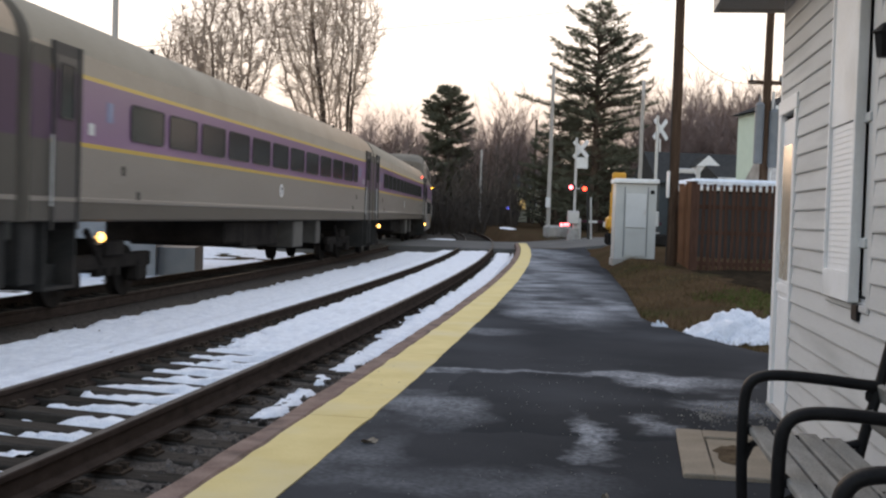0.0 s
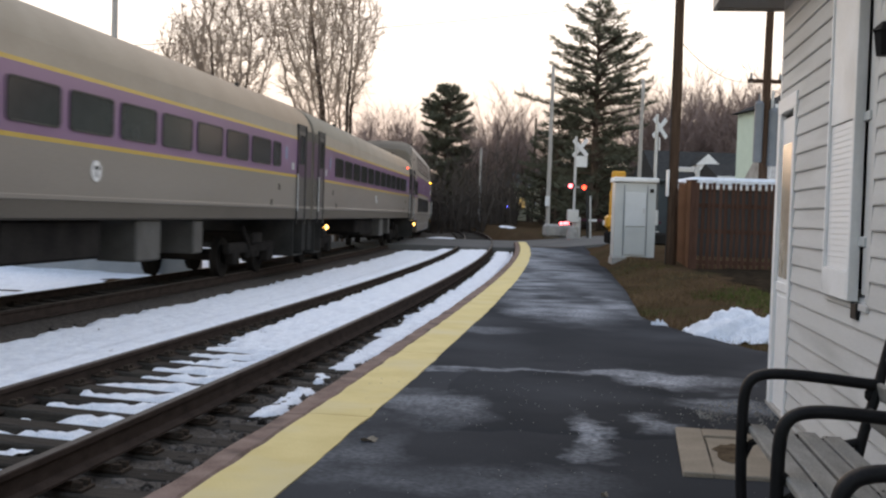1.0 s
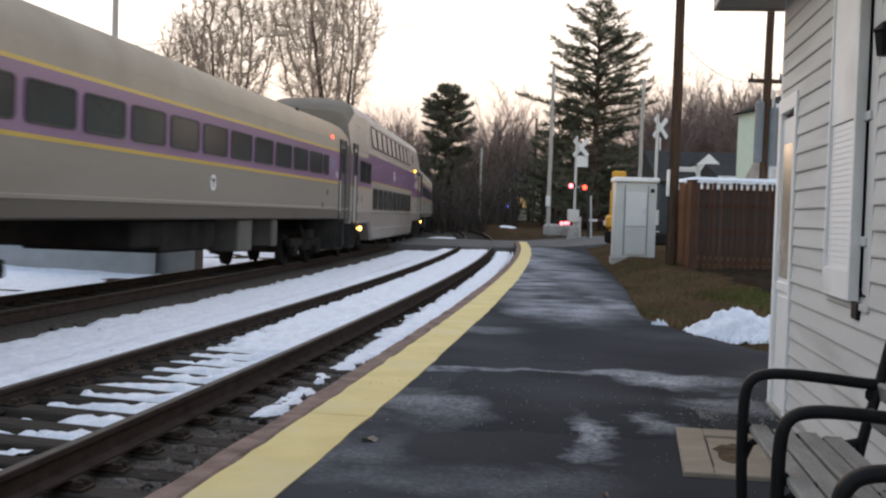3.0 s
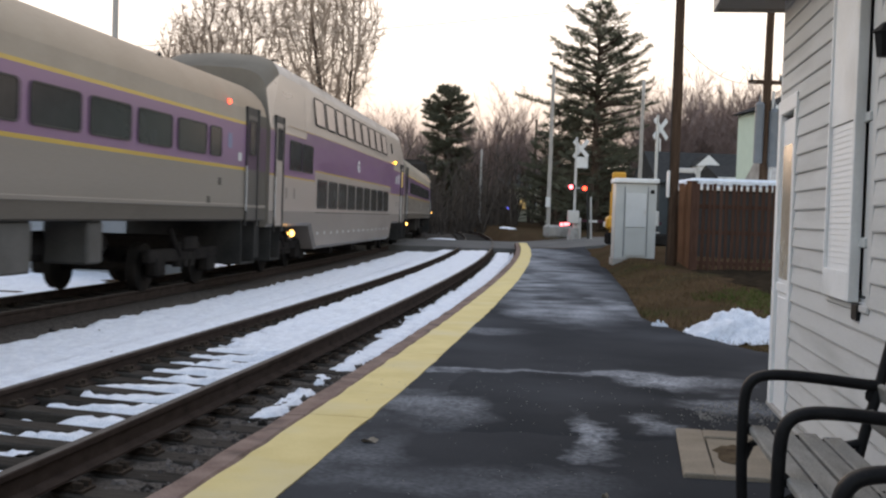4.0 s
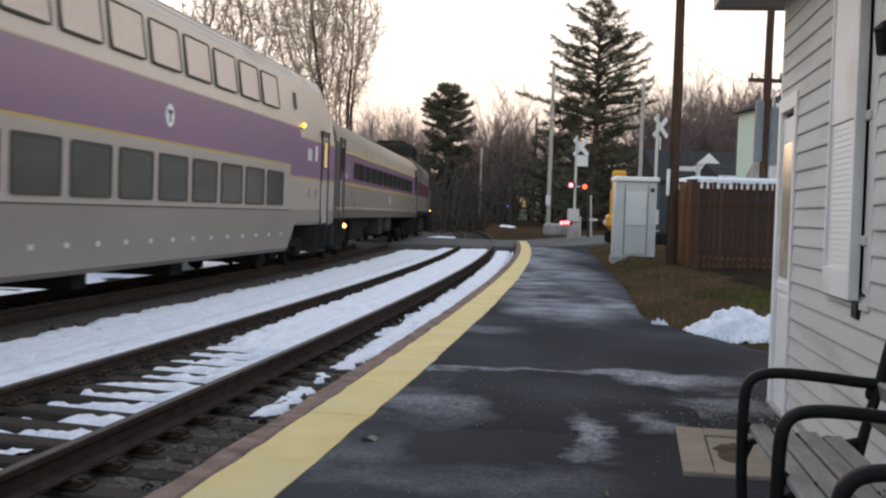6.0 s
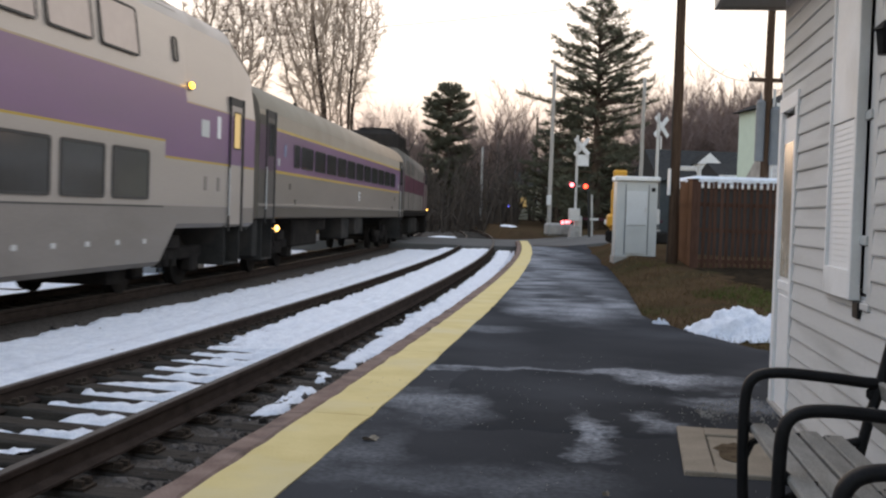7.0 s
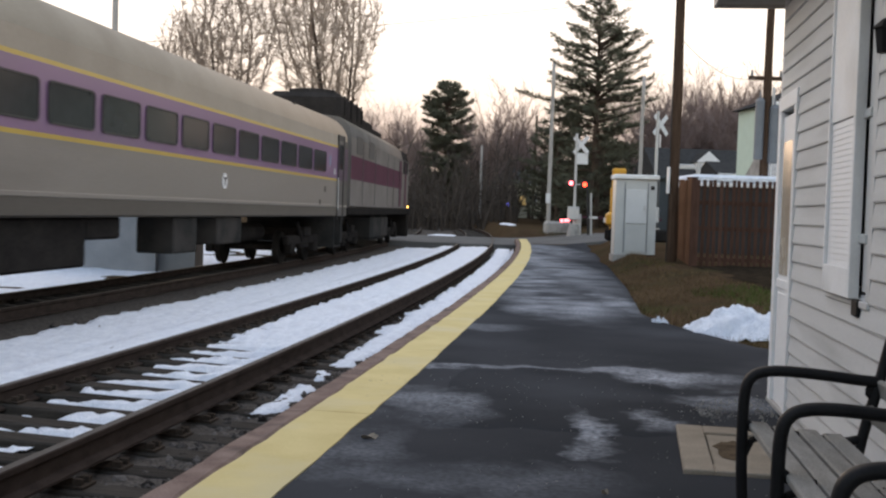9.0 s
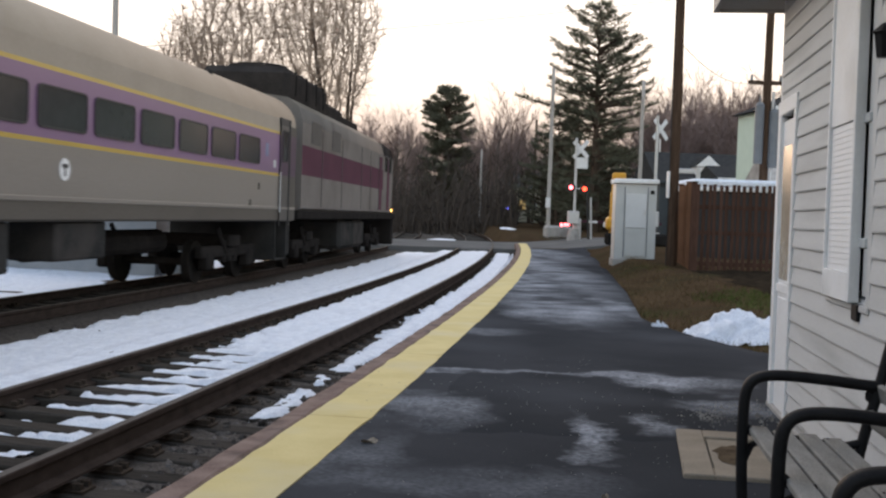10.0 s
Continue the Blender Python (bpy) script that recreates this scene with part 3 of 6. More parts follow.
# ---------------------------------------------------------------- snow
def snow_sheet(name, us, offs, base, thick, cover, label):
    """Snow over a grid of the line, thick where cover is above 0 and thinning out to its ragged rim."""
    w = len(offs)
    c = np.array([[cover(u, o) for o in offs] for u in us])
    verts = []
    for i, u in enumerate(us):
        for j, o in enumerate(offs):
            h = smooth01(c[i, j] / 0.35 + 0.25)
            verts.append(arc(u, o, base(u, o) - 0.03 + (thick(u, o) + 0.03 + 0.03 * noise.noise(Vector((u * 4, o * 5, 3))) + 0.02 * noise.noise(Vector((u * 12, o * 13, 5)))) * h))
    faces = []
    for i in range(len(us) - 1):
        for j in range(w - 1):
            if max(c[i, j], c[i + 1, j], c[i, j + 1], c[i + 1, j + 1]) > -0.09:
                a = i * w + j
                faces.append((a, a + 1, a + w + 1, a + w))
    used = sorted({v for f in faces for v in f})
    at = {v: k for k, v in enumerate(used)}
    ob = mesh_of(name, [verts[v] for v in used], [tuple(at[v] for v in f) for f in faces], "snow", smooth=True)
    return tagged(ob, label, "snow", kind="stuff")


def graded(u0, u1, d0, d1):
    out, u = [], u0
    while u < u1:
        out.append(u)
        u += d0 + (d1 - d0) * smooth01((u - u0) / (u1 - u0))
    return out + [u1]


def build_snow():
    us = graded(-76, -30.3, 0.045, 0.5)

    def between_rails(u, o):
        f = smooth01((u + 73) / 12)
        tie = abs(((u + 88) / 0.52 + 0.5) % 1 - 0.5) * 0.52
        near_tie = 1 - smooth01((tie - 0.09) / 0.07)
        rim = smooth01((0.66 - abs(o + 0.0)) / 0.16)
        left = smooth01((o + 0.66) / (0.5 - 0.35 * f))
        v = 0.42 + 0.35 * f + 0.55 * fbm(u, o, 1.6) + 0.45 * fbm(u, o, 7) - near_tie * (0.95 - 0.85 * smooth01((u + 70.5) / 4.5)) - (1 - rim) * 0.9 - (1 - left) * (0.2 + near_tie * 1.0)
        return v - 1.3 * smooth01((-70.4 - u) / 2.2) * (0.4 + near_tie)

    snow_sheet("track_snow", us, np.arange(-0.66, 0.67, 0.045), lambda u, o: -0.16 + o * 0.038, lambda u, o: 0.022 + 0.06 * smooth01((u + 71) / 9), between_rails, "patchy melting snow between the near rails over dark sleepers")

    def middle(u, o):
        v = 0.9 + 0.55 * fbm(u, o, 1.1) + 0.55 * fbm(u, o, 6)
        v -= 1.2 * smooth01((o + 0.92) / 0.1)
        v += 0.5 * fbm(u, o, 9) * smooth01((-1.9 - o) / 0.6)
        v -= 1.9 * smooth01((-2.88 - o) / 0.5)
        return v

    snow_sheet("verge_snow", graded(-78, -30.3, 0.07, 0.5), np.arange(-3.4, -0.85, 0.07), lambda u, o: -0.165 - 0.125 * smooth01((-1.3 - o) / 0.6), lambda u, o: 0.075, middle, "band of old snow lying between the two tracks")

    def beside(u, o):
        v = 0.28 + 0.74 * smooth01((u + 69.8) / 5) + 0.9 * fbm(u, o + 9, 1.1) + 0.8 * fbm(u, o, 4)
        v -= 1.6 * smooth01((1.06 - o) / 0.16) + 1.3 * smooth01((o - 1.13 - 0.28 * smooth01((u + 68) / 8)) / 0.2)
        return v - 2 * smooth01((-70.6 - u) / 0.8)

    snow_sheet("platform_foot_snow", graded(-72.5, -30.3, 0.05, 0.4), np.arange(0.85, 1.72, 0.05), lambda u, o: -0.225, lambda u, o: 0.045 + 0.05 * smooth01((u + 66) / 8), beside, "ragged snow patches between the rail and the platform edge")

    def beyond(u, o):
        return 0.45 + 1.1 * fbm(u, o, 0.5) + 0.3 * fbm(u, o, 3) - 1.6 * smooth01((o + 7.6) / 0.8)

    snow_sheet("field_snow", graded(-82, -30.5, 0.3, 0.8), np.arange(-24, -6.9, 0.35), lambda u, o: ground_z(*arc(u, o)[:2]), lambda u, o: 0.06, beyond, "patchy snow on the ground beyond the tracks")

    def across(u, o):
        return max(0.7 - ((u + 5) / 6) ** 2 - ((o + 2.4) / 1.3) ** 2, 0.5 - ((u - 9) / 6) ** 2 - ((o - 2.9) / 0.8) ** 2) + 0.35 * fbm(u, o, 0.8)

    snow_sheet("verge_snow", graded(-12, 18, 0.25, 0.5), np.arange(-5, 4.2, 0.25), lambda u, o: max(ground_z(*arc(u, o)[:2]), -0.25), lambda u, o: 0.08, across, "thin snow left beside the tracks past the crossing")


def snow_pile(cx, cy, z, sx, sy, h, seed, turn=0):
    n = 30
    verts, faces = [], []
    for j in range(n + 1):
        for i in range(n + 1):
            x, y = (i / n * 2 - 1), (j / n * 2 - 1)
            r = math.hypot(x, y) * (1 + 0.25 * noise.noise(Vector((x * 2, y * 2, seed))))
            k = smooth01(1.08 - r)
            zz = h * k ** 0.7 * (0.75 + 0.5 * noise.noise(Vector((x * 3, y * 3, seed + 4)))) + 0.06 * noise.noise(Vector((x * 7, y * 7, seed))) + 0.035 * noise.noise(Vector((x * 16, y * 16, seed)))
            verts.append((x * sx, y * sy, zz * (1 if k > 0 else 0) - (0.04 if r > 0.98 else 0)))
    faces = [(j * (n + 1) + i, j * (n + 1) + i + 1, (j + 1) * (n + 1) + i + 1, (j + 1) * (n + 1) + i) for j in range(n) for i in range(n)]
    ob = mesh_of("snow_mound", verts, faces, "snow", smooth=True)
    ob.matrix_basis = pose(cx, cy, z, 0, 0, turn)
    return tagged(ob, "lumpy heap of shovelled snow at the edge of the asphalt", "snow pile")


# ---------------------------------------------------------------- train
def shell(bm, prof, x0, x1, bands, cap=0):
    """Both sides and roof as a profile of (y, z) from the near sill over the roof; bands: material of each strip."""
    xs = sorted({x0, x1})
    rows = []
    for x in xs:
        rows.append([bm.verts.new((x, y, z)) for y, z in prof])
    k = len(prof)
    for a, b in zip(rows, rows[1:]):
        for j in range(k - 1):
            f = bm.faces.new((a[j], b[j], b[j + 1], a[j + 1]))
            f.material_index = bands[j]
            f.smooth = min(prof[j][1], prof[j + 1][1]) > 3.2 and abs(prof[j][0] - prof[j + 1][0]) > 0.2 * abs(prof[j][1] - prof[j + 1][1])
        f = bm.faces.new((a[k - 1], b[k - 1], b[0], a[0]))
        f.material_index = bands[0]
    for f in (bm.faces.new(rows[0]), bm.faces.new(rows[-1][::-1])):
        f.material_index = cap
    return bm


def rounded(w, h, r, n=3):
    pts = []
    for cx, cz, a0 in ((w / 2 - r, h / 2 - r, 0), (-w / 2 + r, h / 2 - r, 90), (-w / 2 + r, -h / 2 + r, 180), (w / 2 - r, -h / 2 + r, 270)):
        for i in range(n + 1):
            a = radians(a0 + 90 * i / n)
            pts.append((cx + r * math.cos(a), cz + r * math.sin(a)))
    return pts


WINDOWS = {}


def window_meshes(w, h, r=0.07, rim=0.025, mat="glass"):
    key = (round(w, 3), round(h, 3), mat)
    if key not in WINDOWS:
        out, inn = rounded(w, h, r), rounded(w - 2 * rim, h - 2 * rim, r * 0.6)
        k = len(out)
        v = [(x, 0, z) for x, z in out] + [(x, -0.016, z) for x, z in out] + [(x, -0.016, z) for x, z in inn] + [(x, 0.002, z) for x, z in inn]
        f = []
        for a in range(3):
            f += [(a * k + i, a * k + (i + 1) % k, (a + 1) * k + (i + 1) % k, (a + 1) * k + i) for i in range(k)]
        me = bpy.data.meshes.new("window_frame")
        me.from_pydata(v, [], f)
        me.materials.append(M["rubber"])
        g = bpy.data.meshes.new("pane")
        g.from_pydata([(x, -0.005, z) for x, z in inn], [], [tuple(range(k))])
        g.materials.append(M[mat])
        WINDOWS[key] = (me, g)
    return WINDOWS[key]


def window_at(car, x, z, w, h, y=-1.5, lean=0.0, r=0.07, mat="glass", rim=0.025):
    me, g = window_meshes(w, h, r, rim, mat)
    a = new("window", me)
    a.parent, a.matrix_basis = car, pose(x, y - 0.006, z, -lean, 0, 0)
    b = new("pane", g)
    b.parent = a


AXLES = []


def truck(car, x):
    """Two turning axles with their wheels in a sprung frame."""
    if "wheel" not in WINDOWS:
        bm = rod((0, -0.065, 0), (0, 0.065, 0), 0.42, 0.42, 20)
        rod((0, 0.05, 0), (0, 0.09, 0), 0.445, 0.445, 20, bm)
        rod((0, -0.09, 0), (0, -0.06, 0), 0.12, 0.10, 10, bm)
        me = bpy.data.meshes.new("wheel")
        bm.to_mesh(me)
        bm.free()
        me.materials.append(M["under"])
        WINDOWS["wheel"] = me
    for dx in (-1.3, 1.3):
        axle = part("axle", rod((0, -0.7, 0), (0, 0.7, 0), 0.08, n=8), "under", car)
        axle.matrix_basis = pose(x + dx, 0, 0.42)
        AXLES.append((axle, x + dx))
        for s in (-1, 1):
            w = new("wheel", WINDOWS["wheel"])
            w.parent, w.matrix_basis = axle, pose(0, s * 0.755, 0, 0, 0, 0 if s < 0 else 180)
    bm = bmesh.new()
    for s in (-1, 1):
        box(-1.75, 1.75, s * 1.02 - 0.08, s * 1.02 + 0.08, 0.5, 0.74, 0.03, bm)
        for dx in (-1.3, 1.3):
            box(dx - 0.2, dx + 0.2, s * 1.02 - 0.12, s * 1.02 + 0.12, 0.26, 0.62, 0.04, bm)
        for dx in (-0.35, 0.0, 0.35):
            rod((dx, s * 1.04, 0.4), (dx, s * 1.04, 0.85), 0.085, 0.085, 10, bm)
        rod((-0.9, s * 1.1, 1.1), (-0.35, s * 1.1, 0.6), 0.05, 0.05, 6, bm)
    box(-0.35, 0.35, -1.2, 1.2, 0.7, 0.95, 0.03, bm)
    ob = part("truck_frame", bm, "under", car)
    ob.matrix_basis = pose(x, 0, 0)


def disc_mark(car, x, z, r):
    bm = bmesh.new()
    bmesh.ops.create_cone(bm, cap_ends=True, segments=20, radius1=r, radius2=r, depth=0.008, matrix=pose(x, -1.508, z, 90, 0, 0))
    part("emblem", bm, "sign", car, "round white emblem")
    bm = box(x - r * 0.55, x + r * 0.55, -1.517, -1.513, z + r * 0.15, z + r * 0.5)
    box(x - r * 0.17, x + r * 0.17, -1.517, -1.513, z - r * 0.6, z + r * 0.15, 0, bm)
    part("emblem_bar", bm, "black", car)


def light_at(car, name, x, z, mat, w=0.07, y=-1.5):
    bm = bmesh.new()
    bmesh.ops.create_uvsphere(bm, u_segments=12, v_segments=8, radius=w, matrix=pose(x, y - 0.03, z))
    part(name, bm, mat, car)
    bm = box(x - w * 0.9, x + w * 0.9, y - 0.03, y + 0.02, z - w * 1.5, z + w * 0.9, 0.01)
    part("lamp_housing", bm, "hood", car)


def side_door(car, x, z0, z1, band, w=0.84, y=-1.5, mat="glass", skin="door", banded=True):
    """Dark recessed doorway with its leaf, window and posts, over a step well."""
    bm = box(x - w / 2, x + w / 2, y - 0.008, y + 0.02, z0, z1)
    part("doorway", bm, "rubber", car)
    bm = bmesh.new()
    for a, b in ((z0 + 0.03, band[0]), (band[0], band[1]), (band[1], z1 - 0.16)):
        k = len(bm.faces)
        box(x - w / 2 + 0.10, x + w / 2 - 0.12, y - 0.014, y - 0.009, a, b, 0, bm)
        bm.faces.ensure_lookup_table()
        for f in bm.faces[k:]:
            f.material_index = 1 if a == band[0] and banded else 0
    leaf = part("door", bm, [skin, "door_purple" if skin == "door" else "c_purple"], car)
    me, g = window_meshes(w * 0.52, 0.72, 0.05, mat=mat)
    q = new("door_window", me)
    q.parent, q.matrix_basis = leaf, pose(x - 0.01, y - 0.016, (band[0] + z1) / 2 + 0.02)
    q2 = new("pane", g)
    q2.parent = q
    bm = box(x + w / 2 - 0.07, x + w / 2 + 0.0, y - 0.03, y, z0 - 0.1, z1)
    box(x - w / 2, x - w / 2 + 0.04, y - 0.03, y, z0 - 0.1, z1, 0, bm)
    part("door_post", bm, "rubber", car)
    bm = rod((x - w / 2 - 0.06, y - 0.05, z0 + 0.2), (x - w / 2 - 0.06, y - 0.05, z0 + 1.1), 0.015, n=6)
    part("grab_rail", bm, "galv", car)


def step_well(car, x, z_top, w=0.95):
    for s in (-1, 1):
        part("step_side", box(x + s * (w / 2 - 0.03) - 0.03, x + s * (w / 2 - 0.03) + 0.03, -1.46, -0.6, 0.36, z_top), "gear", car)
    for i in range(3):
        bm = bmesh.new()
        y, z = -1.45 + 0.24 * i, 0.36 + 0.27 * i
        rows = [[bm.verts.new((q, yy, zz)) for yy, zz in ((y, z), (y + 0.3, z), (y + 0.3, z + 0.27), (y + 0.26, z + 0.27), (y + 0.26, z + 0.04), (y, z + 0.04))] for q in (x - w / 2 + 0.06, x + w / 2 - 0.06)]
        for k in range(6):
            bm.faces.new((rows[0][k], rows[1][k], rows[1][(k + 1) % 6], rows[0][(k + 1) % 6]))
        bm.faces.new(rows[0][::-1])
        bm.faces.new(rows[1])
        part("step", bm, "gear", car)


LEN = 25.42
UP, LO = 3.12, 2.275


def coach(name, marker, emblem_x, tall=0.0, turned=False):
    """A single-level coach; its x runs along the track from its mid point, its near side faces -y."""
    car = thing(name, Matrix(), "silver single-level commuter coach with purple band and yellow stripes", "train car", "cars of the train")
    h = LEN / 2
    up = UP + tall * 0.45
    near = [(-1.44, 1.24), (-1.5, 1.27), (-1.5, 1.50), (-1.515, 1.51), (-1.515, 1.56), (-1.5, 1.57), (-1.5, LO - 0.03), (-1.5, LO + 0.03), (-1.5, up - 0.03), (-1.495, up + 0.03)]
    near += [(y, z + tall) for y, z in ((-1.48, 3.34), (-1.44, 3.48), (-1.37, 3.61), (-1.27, 3.73), (-1.14, 3.84), (-0.95, 3.94), (-0.72, 4.01), (-0.4, 4.06), (0, 4.08))]
    # lit roof, mid side and shaded skirt by tone, strip by strip
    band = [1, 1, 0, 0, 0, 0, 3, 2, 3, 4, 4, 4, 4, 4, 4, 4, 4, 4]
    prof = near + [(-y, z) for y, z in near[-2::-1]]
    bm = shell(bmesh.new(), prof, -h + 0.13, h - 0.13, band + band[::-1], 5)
    part("body", bm, ["c_grey", "c_skirt_shaded", "c_purple", "c_yellow", "c_roof", "hood"], car)
    for s in (-1, 1):
        bm = box(s * (h - 0.065) - 0.06, s * (h - 0.065) + 0.06, -1.3, 1.3, 1.0, 3.7, 0.03)
        part("diaphragm", bm, "diaphragm", car, "dark ribbed gangway bellows")
        xd = s * (h - 1.12)
        side_door(car, xd, 1.24, 3.46 + tall * 0.5, (LO, up))
        step_well(car, xd, 1.24)
        bm = box(s * (h - 0.34) - 0.2, s * (h - 0.34) + 0.2, -1.40, 1.40, 0.45, 1.24, 0.02)
        part("end_apron", bm, "gear", car)
        truck(car, s * 9.07)
        # darker panels between each door and the car's end
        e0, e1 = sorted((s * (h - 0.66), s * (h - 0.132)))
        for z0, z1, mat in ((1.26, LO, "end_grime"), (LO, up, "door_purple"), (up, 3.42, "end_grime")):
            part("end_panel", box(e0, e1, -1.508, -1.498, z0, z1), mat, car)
        bm = box(s * (h - 2.55) - 0.11, s * (h - 2.55) + 0.11, -1.506, -1.5, 2.64, 2.92)
        part("notice_plate", bm, "plate_blue", car, "small dull blue notice")
        bm = box(s * (h - 1.92) - 0.10, s * (h - 1.92) + 0.10, -1.506, -1.5, 2.42, 2.58)
        part("door_sticker", bm, "cabinet", car, "small pale sticker")
        for x, z in ((h - 3.1, 1.98), (h - 3.7, 1.62)):
            part("latch_plate", box(s * x - 0.07, s * x + 0.07, -1.508, -1.5, z - 0.07, z + 0.07, 0.003), "end_grime", car)
        bm = rod((s * (h - 5.2), -1.1, 3.80 + tall), (s * (h - 5.2), -1.1, 3.93 + tall), 0.05, 0.04, 8)
        part("roof_vent", bm, "gear", car)
    first, pitch, small = (4.28, 1.66, 3.77) if turned else (3.32, 1.678, 22.03)
    for i in range(11):
        window_at(car, -h + first + 0.71 + pitch * i, 2.71, 1.42, 0.55, r=0.09)
    window_at(car, -h + small, 2.71, 0.64, 0.55, r=0.09)
    boxes = ((4.7, 7.75, 0.52), (7.75, 9.0, 0.9)) if turned else ((9.1, 10.4, 0.76), (10.4, 13.4, 0.66))
    for x0, x1, z0 in boxes:
        part("equipment_box", box(-h + x0, -h + x1, -1.25, 1.25, z0, 1.24, 0.04), "under", car)
    for x0, x1, z0 in ((11.0, 12.2, 0.6), (13.4, 15.0, 0.7)) if turned else ((14.42, 15.45, 0.57), (17.05, 17.55, 0.62)):
        part("underfloor_cabinet", box(-h + x0, -h + x1, -1.38, -0.7, z0, 1.24, 0.03), "gear" if turned else "cabinet_grey", car)
    part("air_tank", rod((1.5, -0.5, 0.85), (6.5, -0.5, 0.85), 0.22, n=12), "under", car)
    disc_mark(car, emblem_x, 1.93, 0.15)
    light_at(car, "step_lamp", -h + (2.05 if turned else 2.42), 1.02, "step_light", 0.072, -1.42)
    if marker:
        light_at(car, "marker_lamp", h - 2.6, 3.52, marker, 0.05, -1.45)
    return car


def bilevel():
    car = thing("bilevel_coach", Matrix(), "tall silver double-deck coach with broad purple band", "train car", "cars of the train")
    h = LEN / 2

    def prof_of(top, sill, p0, p1):
        n = [(-1.42, sill), (-1.5, sill + 0.08), (-1.5, 1.46), (-1.5, p0 - 0.035), (-1.5, p0), (-1.5, p1), (-1.495, p1 + 0.03), (-1.37, top - 0.46), (-1.32, top - 0.32), (-1.22, top - 0.19), (-1.05, top - 0.10), (-0.8, top - 0.04), (0, top)]
        return n + [(-y, z) for y, z in n[-2::-1]]

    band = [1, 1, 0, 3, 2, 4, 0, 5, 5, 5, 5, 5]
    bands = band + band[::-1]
    # the band steps up over the low middle of the car, the skirt is cut back over the trucks
    lofts = [(0.14, 4.55, 1.10, 2.27, 3.22), (1.35, 5.0, 1.10, 2.27, 3.22), (3.93, 5.02, 1.10, 2.27, 3.24), (4.03, 5.02, 1.10, 2.27, 3.44), (4.78, 5.02, 1.10, 2.27, 3.44), (5.15, 5.02, 0.80, 2.27, 3.44), (5.15, 5.02, 0.80, 2.53, 3.44), (5.53, 5.02, 0.48, 2.53, 3.44),
             (20.30, 5.02, 0.48, 2.53, 3.44), (20.44, 5.02, 0.60, 2.53, 3.44), (20.44, 5.02, 0.60, 2.27, 3.44), (21.02, 5.02, 1.08, 2.27, 3.44), (21.30, 5.02, 1.08, 2.27, 3.44), (21.38, 5.02, 1.08, 2.27, 3.22), (24.0, 5.0, 1.08, 2.27, 3.22), (LEN - 0.14, 4.55, 1.08, 2.27, 3.22)]
    bm = bmesh.new()
    rows = [[bm.verts.new((x - h, y, z)) for y, z in prof_of(*q)] for x, *q in lofts]
    k = len(rows[0])
    for (x0, *_), (x1, *_), a, b in zip(lofts, lofts[1:], rows, rows[1:]):
        if x1 - x0 < 0.001:
            continue
        for j in range(k - 1):
            f = bm.faces.new((a[j], b[j], b[j + 1], a[j + 1]))
            # roof ends take the darker hood tone, their shade put into the colour
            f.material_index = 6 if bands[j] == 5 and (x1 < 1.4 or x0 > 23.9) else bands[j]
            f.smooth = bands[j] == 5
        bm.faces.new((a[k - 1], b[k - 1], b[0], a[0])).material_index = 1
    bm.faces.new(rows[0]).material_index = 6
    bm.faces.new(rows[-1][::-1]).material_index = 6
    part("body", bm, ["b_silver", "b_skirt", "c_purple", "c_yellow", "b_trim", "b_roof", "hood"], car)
    for s in (-1, 1):
        part("diaphragm", box(s * (h - 0.07) - 0.065, s * (h - 0.07) + 0.065, -1.3, 1.3, 1.0, 3.75, 0.05), "diaphragm", car, "dark ribbed gangway bellows")
        side_door(car, s * (h - (1.0 if s < 0 else 1.35)), 1.10, 3.56, (2.27, 3.2), mat="warm" if s > 0 else "glass", skin="b_silver", banded=s > 0)
        step_well(car, s * (h - (1.0 if s < 0 else 1.35)), 1.10)
        truck(car, s * 8.95)
        part("roof_seam", box(s * (h - 1.42) - 0.012, s * (h - 1.42) + 0.012, -1.34, -1.0, 4.84, 4.87), "gear", car)
    for i, (y, dz) in enumerate(((-1.31, 0.31), (-1.23, 0.20), (-1.13, 0.14), (-1.0, 0.085), (-0.86, 0.05))):
        part("roof_rib", rod((-h + 5.2, y, 5.025 - dz), (-h + 21.2, y, 5.025 - dz), 0.014, n=5), "b_roof", car)
    part("skirt_seam", box(-h + 5.3, -h + 20.4, -1.505, -1.5, 1.43, 1.455), "cabinet_grey", car)
    part("seam", box(-h + 1.95, -h + 4.8, -1.505, -1.5, 3.42, 3.44), "b_trim", car)
    for x in (1.75, 2.6, 22.3, 23.0):
        part("latch_plate", box(-h + x, -h + x + 0.14, -1.51, -1.5, 1.75, 2.0, 0.004), "b_skirt", car)
    for i in range(9):
        window_at(car, -h + 5.21 + 0.665 + 1.60 * i, 4.07, 1.33, 0.74, -1.437, 7.8, 0.07, "sky_pane", 0.032)
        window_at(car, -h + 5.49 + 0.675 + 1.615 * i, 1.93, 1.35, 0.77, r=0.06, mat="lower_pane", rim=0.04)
    for x in (2.72, 4.14):
        window_at(car, -h + x, 2.77, 1.28, 0.70, r=0.05)
    window_at(car, -h + 20.9, 4.05, 0.2, 0.42, -1.437, 7.8)
    for i in range(15):
        part("rivet_cover", box(-h + 5.6 + i, -h + 5.72 + i, -1.512, -1.495, 0.86, 0.93, 0.004), "galv", car)
    for x0, x1 in ((-7.4, -6.8), (6.5, 7.2), (-3, -2.5), (1, 1.6)):
        part("underfloor_box", box(x0, x1, -1.1, 1.1, 0.22, 0.5), "under", car)
    disc_mark(car, -0.33, 2.95, 0.19)
